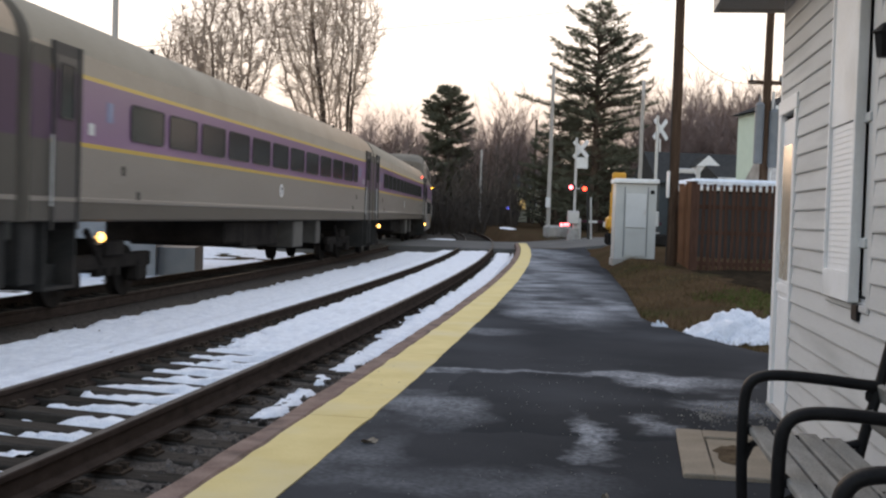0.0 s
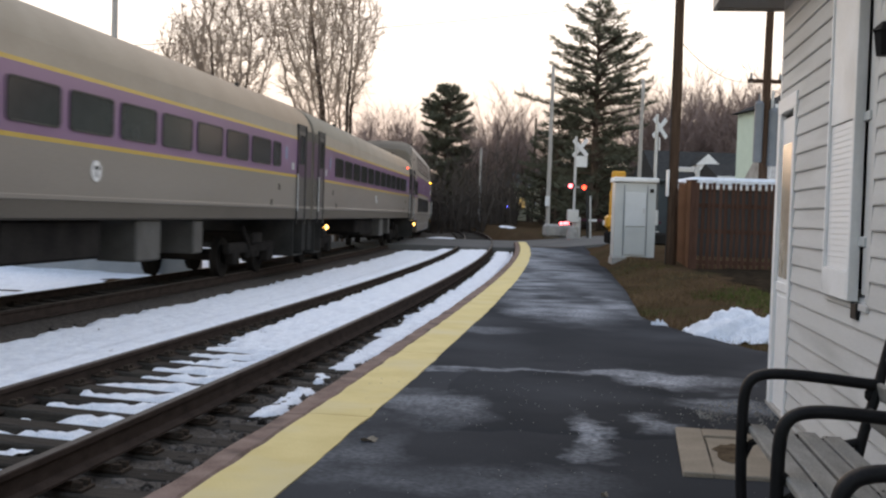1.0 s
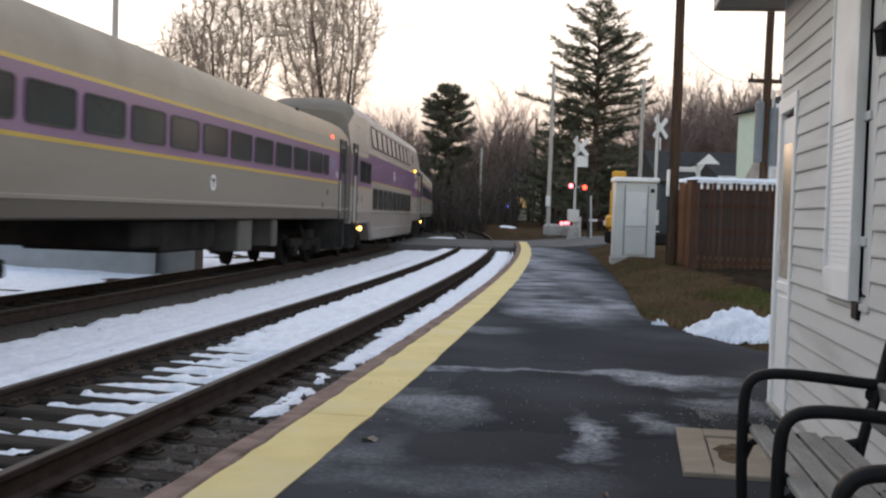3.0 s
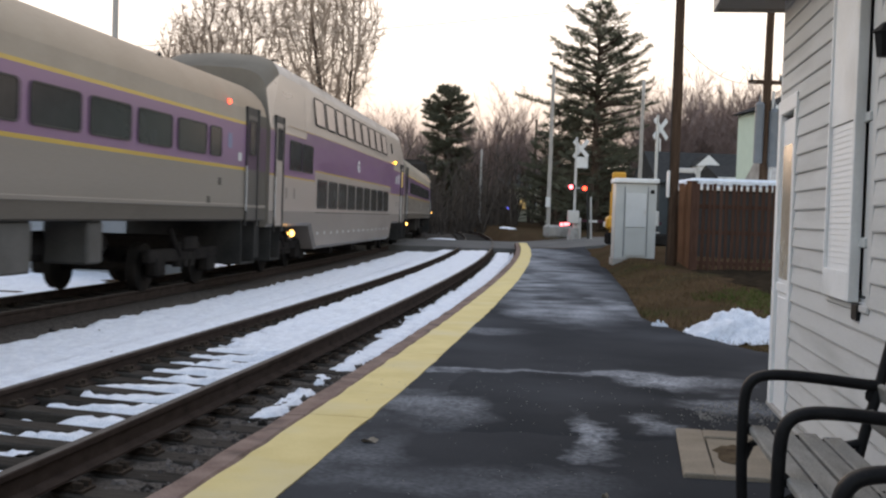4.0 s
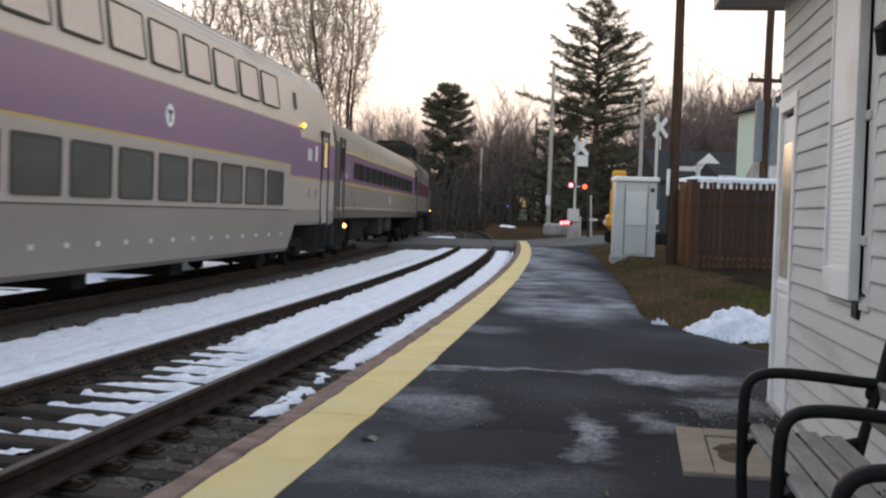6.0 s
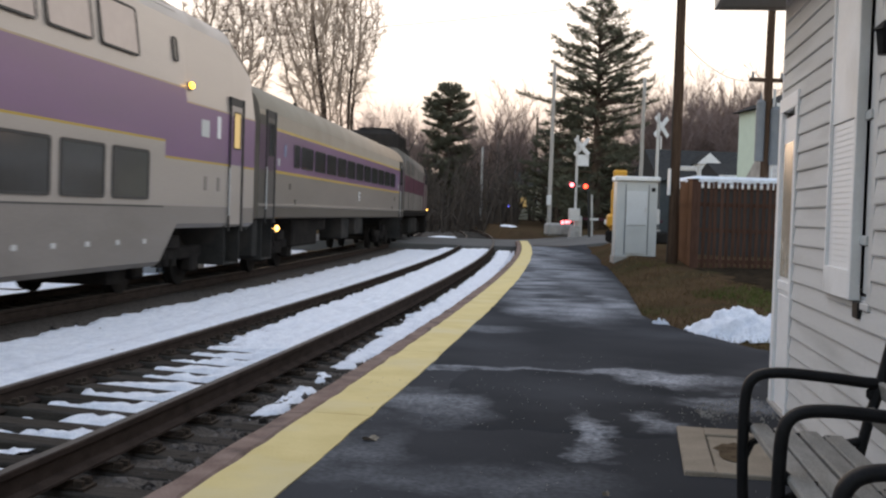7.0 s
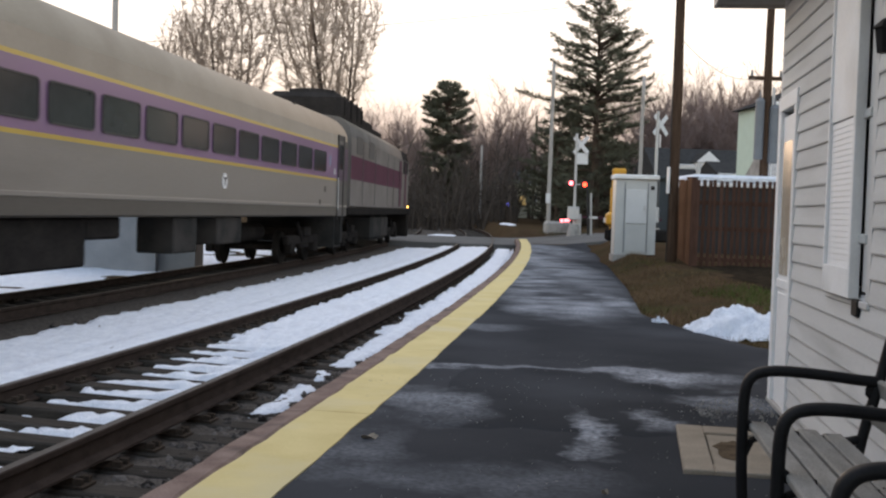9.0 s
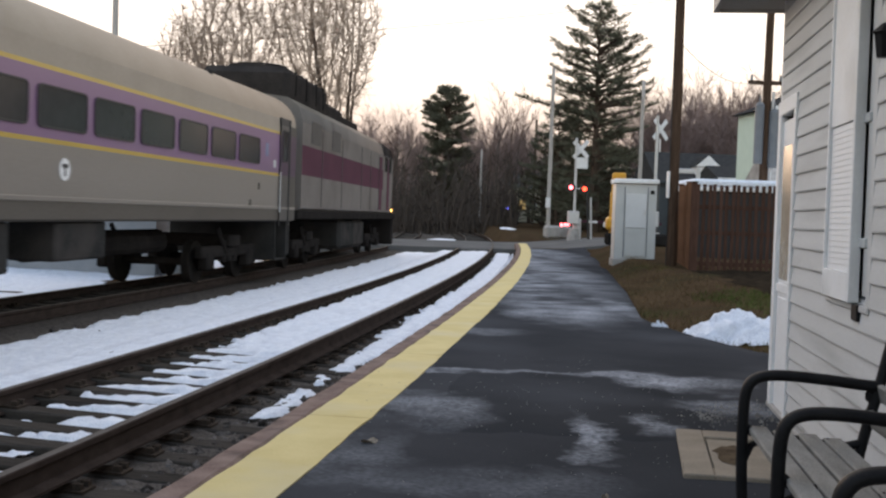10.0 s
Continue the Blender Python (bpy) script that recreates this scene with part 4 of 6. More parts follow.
    part("notice_plate", box(-h + 22.1, -h + 22.5, -1.512, -1.5, 2.7, 3.0), "cabinet", car)
    part("handbill", box(-h + 22.95, -h + 23.12, -1.512, -1.5, 2.72, 3.12), "sign", car)
    light_at(car, "marker_lamp", -h + 21.5, 3.52, "amber", 0.058, -1.49)
    light_at(car, "step_lamp", -h + 2.66, 0.93, "step_light", 0.085, -1.42)
    return car


def locomotive():
    car = thing("locomotive", Matrix(), "diesel locomotive in silver and maroon with a black roof", "locomotive", "cars of the train")
    n = [(-1.42, 1.5), (-1.5, 1.56), (-1.5, 2.37), (-1.5, 3.1), (-1.5, 3.66), (-1.4, 4.02), (-1.1, 4.25), (0, 4.38)]
    prof = n + [(-y, z) for y, z in n[-2::-1]]
    band = [0, 0, 1, 0, 0, 3, 3]
    part("body", shell(bmesh.new(), prof, -9.0, 5.6, band + band[::-1]), ["loco_grey", "c_maroon", "loco_roof", "hood"], car)
    n = [(-1.42, 1.5), (-1.5, 1.56), (-1.5, 2.37), (-1.5, 3.1), (-1.5, 3.62), (-1.4, 4.0), (-1.1, 4.2), (0, 4.28)]
    prof = n + [(-y, z) for y, z in n[-2::-1]]
    part("cab", shell(bmesh.new(), prof, 5.62, 8.3, [0, 0, 0, 0, 2, 2, 2] + [2, 2, 2, 0, 0, 0, 0]), ["loco_grey", "c_maroon", "loco_roof"], car)
    part("nose", box(8.3, 9.1, -1.3, 1.3, 1.5, 3.0, 0.12), "c_maroon", car)
    part("footplate", box(-9.3, 9.5, -1.5, 1.5, 1.28, 1.5, 0.02), "under", car)
    part("plow", box(9.3, 9.7, -1.4, 1.4, 0.25, 1.3, 0.05), "under", car)
    for x in (-7.6, -5.6):
        part("roof_fan", rod((x, 0, 4.9), (x, 0, 5.16), 0.8, 0.74, 20), "loco_roof", car)
    part("radiator_hood", box(-8.95, -3.9, -1.12, 1.12, 4.1, 5.0, 0.16), "loco_roof", car)
    part("blower_hood", box(-3.9, -0.6, -1.0, 1.0, 4.15, 4.7, 0.12), "loco_roof", car)
    for x in (-8.2, -6.9, -5.6, -4.6):
        part("radiator_rib", box(x - 0.05, x + 0.05, -1.15, -1.1, 4.35, 4.95, 0.01), "under", car)
    for x in (4.9, 7.0):
        part("door", box(x - 0.32, x + 0.32, -1.51, -1.5, 1.62, 3.55, 0.004), "c_maroon", car)
    part("exhaust_hatch", box(0.2, 3.6, -0.8, 0.8, 4.2, 4.62, 0.05), "loco_roof", car)
    for x in (-6.4, -3.3, 0.4, 2.4, 4.4):
        part("side_seam", box(x - 0.03, x + 0.03, -1.508, -1.5, 1.6, 3.6), "rubber", car)
    for x in (-7.9, -5.0):
        part("grille", box(x, x + 1.3, -1.51, -1.5, 3.2, 3.75), "rubber", car)
    window_at(car, 6.3, 3.35, 0.75, 0.6)
    window_at(car, 7.4, 3.35, 0.75, 0.6)
    part("fuel_tank", box(-2.4, 2.2, -1.35, 1.35, 0.35, 1.28, 0.12), "gear", car)
    for x in (-6.2, 6.0):
        truck(car, x)
    part("diaphragm", box(-9.4, -9.0, -0.8, 0.8, 1.1, 3.7, 0.04), "diaphragm", car)
    light_at(car, "side_lamp", 7.9, 1.62, "step_light", 0.05, -1.5)
    return car


RUN = [(0.0, -40.66), (0.5, -45.74), (1.0, -50.86), (1.5, -55.99), (2.0, -61.02), (2.5, -65.93), (4.0, -80.74), (4.5, -85.42), (5.0, -90.03), (5.5, -94.39),
       (7.0, -107.09), (7.5, -111.02), (8.0, -114.86), (8.5, -118.49), (9.0, -122.08), (9.5, -125.55), (10.0, -128.89)]


def spline(rows):
    """Slopes of the natural cubic through rows of (t, value)."""
    n = len(rows)
    a, b = np.zeros((n, n)), np.zeros(n)
    t, v = [q[0] for q in rows], [q[1] for q in rows]
    a[0, :2], b[0] = (2, 1), 3 * (v[1] - v[0]) / (t[1] - t[0])
    a[-1, -2:], b[-1] = (1, 2), 3 * (v[-1] - v[-2]) / (t[-1] - t[-2])
    for i in range(1, n - 1):
        h0, h1 = t[i] - t[i - 1], t[i + 1] - t[i]
        a[i, i - 1:i + 2] = 1 / h0, 2 / h0 + 2 / h1, 1 / h1
        b[i] = 3 * ((v[i] - v[i - 1]) / h0 ** 2 + (v[i + 1] - v[i]) / h1 ** 2)
    return np.linalg.solve(a, b)


RUN_SLOPES = spline(RUN)


def run_of(t):
    """How far the coupling behind the third coach has come along the far track."""
    i = max(0, min(len(RUN) - 2, sum(1 for q in RUN if q[0] <= t) - 1))
    (t0, v0), (t1, v1) = RUN[i], RUN[i + 1]
    h = t1 - t0
    x = (t - t0) / h
    return float(v0 * (1 + 2 * x) * (1 - x) ** 2 + h * RUN_SLOPES[i] * x * (1 - x) ** 2 + v1 * x * x * (3 - 2 * x) + h * RUN_SLOPES[i + 1] * x * x * (x - 1))


def on_track(u, half):
    """The pose of a car whose trucks stand on the far track either side of u."""
    def at(v):
        a = v / R2
        return Vector((CX + R2 * math.cos(a), CY + R2 * math.sin(a), -0.06))
    a, b = at(u - half), at(u + half)
    d = b - a
    m = (a + b) / 2
    return pose(m.x, m.y, m.z, 0, 0, math.degrees(math.atan2(d.y, d.x)))


CARS = []


def build_train():
    CARS.append((coach("coach", "", -3.0, 0.14), -1.5 * LEN, 9.07))
    CARS.append((coach("coach", "", -0.12, 0.14), -0.5 * LEN, 9.07))
    CARS.append((coach("coach", "red", -0.38, 0.14), 0.5 * LEN, 9.07))
    CARS.append((bilevel(), 1.5 * LEN, 9.07))
    CARS.append((coach("coach", "", 0.66, 0.2, True), 2.5 * LEN, 9.07))
    CARS.append((locomotive(), 3.0 * LEN + 9.6, 6.0))


def motions():
    for car, ahead, half in CARS:
        walk(car, [(0.25 * i, on_track(run_of(0.25 * i) + ahead, half)) for i in range(41)])
    steps = [i / FPS for i in range(round(10 * FPS) + 1)]
    for axle, x in AXLES:
        walk(axle, [(t, pose(x, 0, 0.42, 0, math.degrees((run_of(t) - run_of(0)) / 0.42), 0)) for t in steps])


# ---------------------------------------------------------------- station building; x runs away along its wall, y out to the platform
STATION = pose(2.29, 7.75, 0.2, 0, 0, 82.2)
DOOR = (-0.70, -0.04, 0.02, 1.97)
WINDOW = (-2.75, -1.82, 0.90, 2.56)
BOARD = 0.114


def build_station():
    st = thing("station_building", STATION, "small clapboard station house with pale grey siding and white trim", "building")
    core = bmesh.new()
    x0, x1, z0, z1 = DOOR
    a0, a1, b0, b1 = WINDOW
    for r in ((-13, a0, 0.03, 2.78), (a0, a1, 0.03, b0), (a0, a1, b1, 2.78), (a1, x0, 0.03, 2.78), (x0, x1, z1, 2.78), (x1, 0.0, 0.03, 2.78)):
        box(r[0], r[1], -0.14, -0.012, r[2], r[3], 0, core)
    box(-0.14, 0.0, -6.0, -0.14, 0.03, 2.78, 0, core)
    box(-13, -0.14, -6.0, -5.86, 0.03, 2.78, 0, core)
    box(-13.14, -13.0, -6.0, -0.012, 0.03, 2.78, 0, core)
    part("wall", core, "siding", st)
    part("foundation", box(-13.1, 0.03, -5.95, 0.03, -0.3, 0.028, 0.01), "foundation", st, "rough grey concrete foundation")
    part("room_ceiling", box(-13, 0, -5.9, -0.15, 2.70, 2.77), "gap", st)
    part("soffit", box(-13.5, 0.42, -6.4, 0.42, 2.785, 2.84), "soffit", st)
    fas = box(-13.5, 0.44, 0.42, 0.45, 2.76, 2.93)
    box(0.42, 0.44, -6.4, 0.42, 2.76, 2.93, 0, fas)
    part("fascia", fas, "soffit", st)
    bm = bmesh.new()
    v = [bm.verts.new(q) for q in ((-13.6, 0.5, 2.94), (0.5, 0.5, 2.94), (0.5, -6.5, 2.94), (-13.6, -6.5, 2.94), (-13.6, -3, 4.9), (0.5, -3, 4.9))]
    for f in ((0, 1, 5, 4), (2, 3, 4, 5), (1, 2, 5), (3, 0, 4), (3, 2, 1, 0)):
        bm.faces.new([v[i] for i in f])
    part("roof", bm, "roofing", st, "dark shingled roof")
    part("corner_board", box(-0.035, 0.012, -0.09, 0.012, 0.1, 2.77, 0.004), "white", st)
    # door beside the corner, with casing and a glazed upper panel
    door = part("door", box(x0 + 0.07, x1 - 0.05, -0.03, 0.004, z0, z1 - 0.04, 0.003), "white", st, "white door with a tan glazed upper panel")
    part("door_glazing", box(x0 + 0.15, x1 - 0.12, 0.0, 0.008, 0.88, 1.76, 0.002), "tan", door)
    part("kick_panel", box(x0 + 0.15, x1 - 0.12, 0.0, 0.01, 0.14, 0.76, 0.004), "white", door)
    part("middle_rail", box(x0 + 0.08, x1 - 0.06, 0.0, 0.014, 0.79, 0.85, 0.003), "white", door)
    for nm, q in (("door_casing", (x0, x0 + 0.075, z0 - 0.02, z1)), ("door_casing", (x1 - 0.07, x1 + 0.035, z0 - 0.02, z1 + 0.0)), ("door_head", (x0 - 0.01, x1 + 0.04, z1, z1 + 0.10))):
        part(nm, box(q[0], q[1], -0.02, 0.026, q[2], q[3], 0.004), "white", st)
    # tall window, its sash open behind a white shutter: plain above, louvred below
    win = part("window", box(a0 + 0.02, a1 - 0.02, -0.11, -0.09, b0 + 0.02, b1 - 0.02), "gap", st, "tall window behind a white louvred shutter")
    shut = bmesh.new()
    r0, r1 = a0 + 0.255, a1 - 0.045
    for q in ((r0, r0 + 0.045, b0 - 0.02, b1), (r1 - 0.03, r1, b0 - 0.02, b1), (r0 + 0.045, r1 - 0.03, b0 - 0.02, b0 + 0.12), (r0 + 0.045, r1 - 0.03, b1 - 0.08, b1)):
        box(q[0], q[1], 0.0, 0.05, q[2], q[3], 0.003, shut)
    shutter = part("shutter", shut, "white", win, "white painted shutter, louvred below")
    part("plain_panel", box(r0 + 0.04, r1 - 0.025, 0.012, 0.040, 1.745, b1 - 0.08), "white", shutter)
    for i in range(25):
        q = part("louvre", box(r0 + 0.045, r1 - 0.03, -0.004, 0.004, -0.017, 0.017, 0.001), "white", shutter)
        q.matrix_basis = pose(0, 0.030, b0 + 0.138 + 0.0285 * i, 5, 0, 0)
    part("backing", box(r0 + 0.04, r1 - 0.03, 0.004, 0.010, b0 + 0.1, 1.75), "cabinet", shutter)
    part("sash", box(a0 + 0.075, a0 + 0.185, -0.06, 0.002, b0 + 0.02, b1 - 0.02), "cabinet", win)
    part("vent_gap", box(a0 + 0.185, r0 - 0.003, -0.07, -0.03, b0 + 0.01, b1 - 0.02), "gap", win)
    for z in (1.14, 1.72):
        part("hinge", box(a0 + 0.13, r0 + 0.01, -0.02, 0.012, z, z + 0.045, 0.004), "cabinet", win)
    part("latch", box(r0 - 0.10, r0 + 0.02, 0.0, 0.03, b0 - 0.10, b0 - 0.02, 0.006), "iron", win)
    # near casing takes the greyer siding tone: its shade is put into the colour
    for nm, q in (("window_casing", (a1 - 0.04, a1, b0 - 0.02, b1)), ("near_casing", (a0, a0 + 0.075, b0 - 0.02, b1)), ("window_head", (a0, a1, b1, b1 + 0.1))):
        part(nm, box(q[0], q[1], -0.05, 0.012 if nm == "near_casing" else 0.034, q[2], q[3], 0.004), "white" if nm != "near_casing" else "siding", st)
    part("window_sill", box(a0, a1, -0.05, 0.022, b0 - 0.055, b0 - 0.022, 0.004), "siding", st)
    # clapboards
    k = 0
    z = 0.073
    while z < 2.74:
        spans = [(-13.0, -0.037)]
        for c0, c1, d0, d1 in ((x0 - 0.005, x1 + 0.04, 0.0, z1 + 0.06), (a0 - 0.005, a1 + 0.005, b0 - 0.05, b1 + 0.06)):
            if z + BOARD * 0.6 > d0 and z + BOARD * 0.4 < d1:
                spans = [s for q in spans for s in ((q[0], min(q[1], c0)), (max(q[0], c1), q[1])) if s[1] - s[0] > 0.01]
        cuts = []
        for s in spans:
            j = -5.4 + 0.9 * ((k * 7) % 5) if s[0] < -6 else 99
            cuts += [(s[0], j), (j, s[1])] if s[0] < j < s[1] - 0.3 else [s]
        for s0, s1 in cuts:
            bm = bmesh.new()
            pr = [(-0.012, z), (0.016, z), (0.018, z + 0.008), (0.004, z + BOARD + 0.012), (-0.012, z + BOARD + 0.012)]
            rows = [[bm.verts.new((x, y, h)) for y, h in pr] for x in (s0 + 0.001, s1 - 0.001)]
            for j in range(5):
                bm.faces.new((rows[0][j], rows[1][j], rows[1][(j + 1) % 5], rows[0][(j + 1) % 5]))
            bm.faces.new(rows[0][::-1])
            bm.faces.new(rows[1])
            part("clapboard", bm, "siding", st)
        z += BOARD
        k += 1
    # black lantern bracket
    lamp = thing("wall_lantern", STATION @ pose(-3.16, 0.0, 2.0), "small black iron lantern on the siding", "lantern")
    part("bracket", tube([(0, 0.01, 0.02), (0, 0.05, 0.07), (0, 0.09, 0.05)], 0.012), "iron", lamp)
    part("lantern_body", rod((0, 0.09, -0.07), (0, 0.09, 0.03), 0.03, 0.042, 6), "iron", lamp)
    part("lantern_cap", rod((0, 0.09, 0.03), (0, 0.09, 0.07), 0.055, 0.01, 6), "iron", lamp)


def curved(pts, k=4):
    """The points with a smooth curve laid through them."""
    p = [Vector(q) for q in pts]
    p = [2 * p[0] - p[1]] + p + [2 * p[-1] - p[-2]]
    out = []
    for i in range(1, len(p) - 2):
        for j in range(k):
            t = j / k
            out.append(0.5 * (2 * p[i] + (p[i + 1] - p[i - 1]) * t + (2 * p[i - 1] - 5 * p[i] + 4 * p[i + 1] - p[i + 2]) * t * t + (3 * p[i] - p[i - 1] - 3 * p[i + 1] + p[i + 2]) * t ** 3))
    return out + [p[-2]]


def arm_frame(bench, x):
    """One cast-iron end: front leg, arm loop, back upright and seat rail."""
    pts = [(x, -0.02, 0.0), (x, 0.0, 0.2), (x, 0.005, 0.42), (x, 0.0, 0.56), (x, -0.022, 0.617), (x, -0.07, 0.642), (x, -0.16, 0.648), (x, -0.30, 0.640), (x, -0.43, 0.628), (x, -0.50, 0.625)]
    part("arm", tube(curved(pts), 0.022, 10, flat=1.4), "iron", bench, smooth=True)
    back = [(x, -0.44, 0.0), (x, -0.42, 0.22), (x, -0.45, 0.42), (x, -0.50, 0.62), (x, -0.535, 0.78), (x, -0.56, 0.84), (x, -0.59, 0.86)]
    part("back_upright", tube(curved(back), 0.021, 10, flat=1.4), "iron", bench, smooth=True)
    rail = [(x, 0.0, 0.445), (x, -0.05, 0.415), (x, -0.2, 0.40), (x, -0.36, 0.385), (x, -0.44, 0.40)]
    part("seat_rail", tube(curved(rail), 0.018, 10, flat=1.3), "iron", bench, smooth=True)
    gus = [(x, 0.0, 0.30), (x, -0.03, 0.37), (x, -0.09, 0.40)]
    part("front_bracket", tube(gus, 0.014, 6), "iron", bench)
    gus = [(x, -0.30, 0.39), (x, -0.40, 0.33), (x, -0.42, 0.24)]
    part("rear_bracket", tube(gus, 0.03, 6), "iron", bench)
    part("elbow", box(x - 0.016, x + 0.016, -0.505, -0.45, 0.56, 0.61, 0.012), "iron", bench)


def build_bench():
    be = thing("bench", pose(1.20, 4.40, 0.2, 0, 0, 82.2), "black cast-iron bench with weathered grey slats against the siding", "bench")
    for x in (0.0, -0.88, -1.74):
        arm_frame(be, x)
    rnd = random.Random(2)
    for i, y in enumerate((-0.055, -0.15, -0.245, -0.34)):
        s = part("seat_slat", box(-1.80, 0.03, y - 0.037, y + 0.037, -0.014, 0.014, 0.005), "slat", be, "weathered grey slat")
        s.matrix_basis = pose(0, 0, 0.428 - 0.012 * i, rnd.uniform(-1, 1), 0, 0)
    for i, z in enumerate((0.50, 0.60, 0.70, 0.79)):
        s = part("back_slat", box(-1.80, 0.03, -0.012, 0.012, -0.036, 0.036, 0.005), "slat", be)
        s.matrix_basis = pose(0, -0.475 - 0.03 * i, z, -14, 0, 0)


def build_slab():
    sl = thing("access_slab", pose(1.40, 6.60, 0.2, 0, 0, 80.2), "worn tan concrete access slab let into the asphalt", "slab")
    for q in ((-1.20, 0.0, -0.15, 0.0), (-1.20, 0.0, -0.95, -0.80), (-1.20, -1.02, -0.80, -0.15), (-0.20, 0.0, -0.80, -0.15)):
        part("slab_edge", box(q[0], q[1], q[2], q[3], -0.05, 0.024, 0.006), "slab", sl)
    part("cover", box(-1.01, -0.21, -0.79, -0.16, -0.06, 0.012, 0.004), "slab", sl)
    rnd = random.Random(3)
    bm = bmesh.new()
    ring = [bm.verts.new((-0.62 + rnd.uniform(0.16, 0.33) * math.cos(a), -0.26 + 0.085 * math.sin(a) * rnd.uniform(0.5, 1.25), 0.016)) for a in [i * math.pi / 8 for i in range(16)]]
    bm.faces.new(ring)
    part("rust_stain", bm, "rust", sl)


def build_debris():
    """Crumbled concrete and grit swept up at the foot of the corner."""
    rnd = random.Random(21)
    verts, faces = [], []
    for i in range(520):
        a = rnd.random()
        x = 1.5 + 0.78 * a + rnd.gauss(0, 0.05)
        y = 7.02 + 0.55 * a + rnd.gauss(0, 0.13 + 0.16 * a)
        if (x - 2.29) * math.sin(radians(82.2)) - (y - 7.75) * math.cos(radians(82.2)) > -0.05:
            continue
        r = rnd.uniform(0.004, 0.012) * (1.9 if rnd.random() < 0.08 else 1)
        k = len(verts)
        for dx, dy, dz in ((1, 0.2, 0), (-0.3, 1, 0), (-0.8, -0.6, 0), (0.1, 0.1, 1.1)):
            verts.append((x + r * dx * rnd.uniform(0.7, 1.3), y + r * dy * rnd.uniform(0.7, 1.3), 0.197 + r * dz))
        faces += [(k, k + 1, k + 3), (k + 1, k + 2, k + 3), (k + 2, k, k + 3)]
    for i in range(420):
        x, y, r = rnd.uniform(-0.5, 1.9), 4.6 + 5.5 * rnd.random() ** 1.3, rnd.uniform(0.0025, 0.006)
        k = len(verts)
        for dx, dy, dz in ((1, 0.2, 0), (-0.3, 1, 0), (-0.8, -0.6, 0), (0.1, 0.1, 1.0)):
            verts.append((x + r * dx, y + r * dy, 0.199 + 0.012 * fbm(x, y, 0.5, 2) + (0.011 if 6.3 < y < 9.0 else 0) + r * dz))
        faces += [(k, k + 1, k + 3), (k + 1, k + 2, k + 3), (k + 2, k, k + 3)]
    tagged(mesh_of("grit", verts, faces, "foundation"), "pale grit and crumbled concrete by the station corner", "grit", kind="stuff")


def leaf(x, y, s, turn):
    bm = bmesh.new()
    pts = []
    for i in range(15):
        a = i / 15 * 2 * math.pi
        r = s * (0.65 + 0.35 * math.cos(3 * a) ** 2)
        pts.append(bm.verts.new((r * math.cos(a) * 1.2, r * math.sin(a) * 0.8, 0.012 * math.sin(2 * a) + 0.014)))
    c = bm.verts.new((0, 0, 0.006))
    for i in range(15):
        bm.faces.new((pts[i], pts[(i + 1) % 15], c))
    ob = part("dry_leaf", bm, "slab")
    ob.matrix_basis = pose(x, y, 0.2, 0, 0, turn)
    tagged(ob, "small dry brown leaf lying on the asphalt", "leaf", "fallen leaves")


# ---------------------------------------------------------------- fence, cabinet, poles
def fence_run(name, p0, p1, z0, h, mat, label):
    p0, p1 = Vector((*p0, 0)), Vector((*p1, 0))
    d = p1 - p0
    fe = thing(name, pose(p0.x, p0.y, z0, 0, 0, math.degrees(math.atan2(d.y, d.x))), label, "fence", "garden fence")
    me = bpy.data.meshes.new("picket")
    bm = box(-0.037, 0.037, -0.012, 0.010, 0.04, h + 0.17, 0.004)
    bm.to_mesh(me)
    bm.free()
    me.materials.append(M[mat])
    rnd = random.Random(5)
    n = int(d.length / 0.127)
    for i in range(n):
        ob = new("picket", me)
        ob.parent, ob.matrix_basis = fe, pose(0.07 + 0.127 * i, rnd.uniform(-0.003, 0.003), rnd.uniform(-0.02, 0.012), 0, rnd.uniform(-0.7, 0.7), 0)
    for z in (0.25, h * 0.5, h - 0.36):
        part("fence_rail", box(0, d.length, 0.012, 0.06, z, z + 0.09, 0.004), mat, fe)
    for x in np.arange(0.0, d.length + 0.01, 1.95 if d.length > 3 else d.length):
        part("post", box(x - 0.055, x + 0.055, -0.03, 0.08, 0, h + 0.20, 0.008), mat, fe)
        part("post_cap", box(x - 0.075, x + 0.075, -0.05, 0.10, h + 0.20, h + 0.23, 0.01), mat, fe)
    return fe


def build_fence_foot():
    """A low sheet of dark earth along the foot of the fence, the shade there put into its colour."""
    verts, nx, ny = [], 50, 22
    for j in range(ny + 1):
        for i in range(nx + 1):
            f, g = i / nx, j / ny
            x = 4.95 + 6.3 * f + 0.25 * fbm(g * 7, 5, 0.9) * (1 - f)
            front = 24.1 - 6.6 * smooth01(f * 9) + 0.35 * fbm(x, 3, 1.2)
            y = 24.28 + (front - 24.28) * g
            rim = min(1.0, 5 * min(f, 1 - f, 1 - g))
            verts.append((x, y, ground_z(x, y) - 0.03 + rim * (0.075 + 0.06 * fbm(x, y, 2.2) + 0.03 * fbm(x, y, 7))))
    w = nx + 1
    faces = [(j * w + i, (j + 1) * w + i, (j + 1) * w + i + 1, j * w + i + 1) for j in range(ny) for i in range(nx)]
    tagged(mesh_of("mulch_bed", verts, faces, "mulch", smooth=True), "low dark earth at the fence foot, its shade put into the colour", "mulch", kind="stuff")


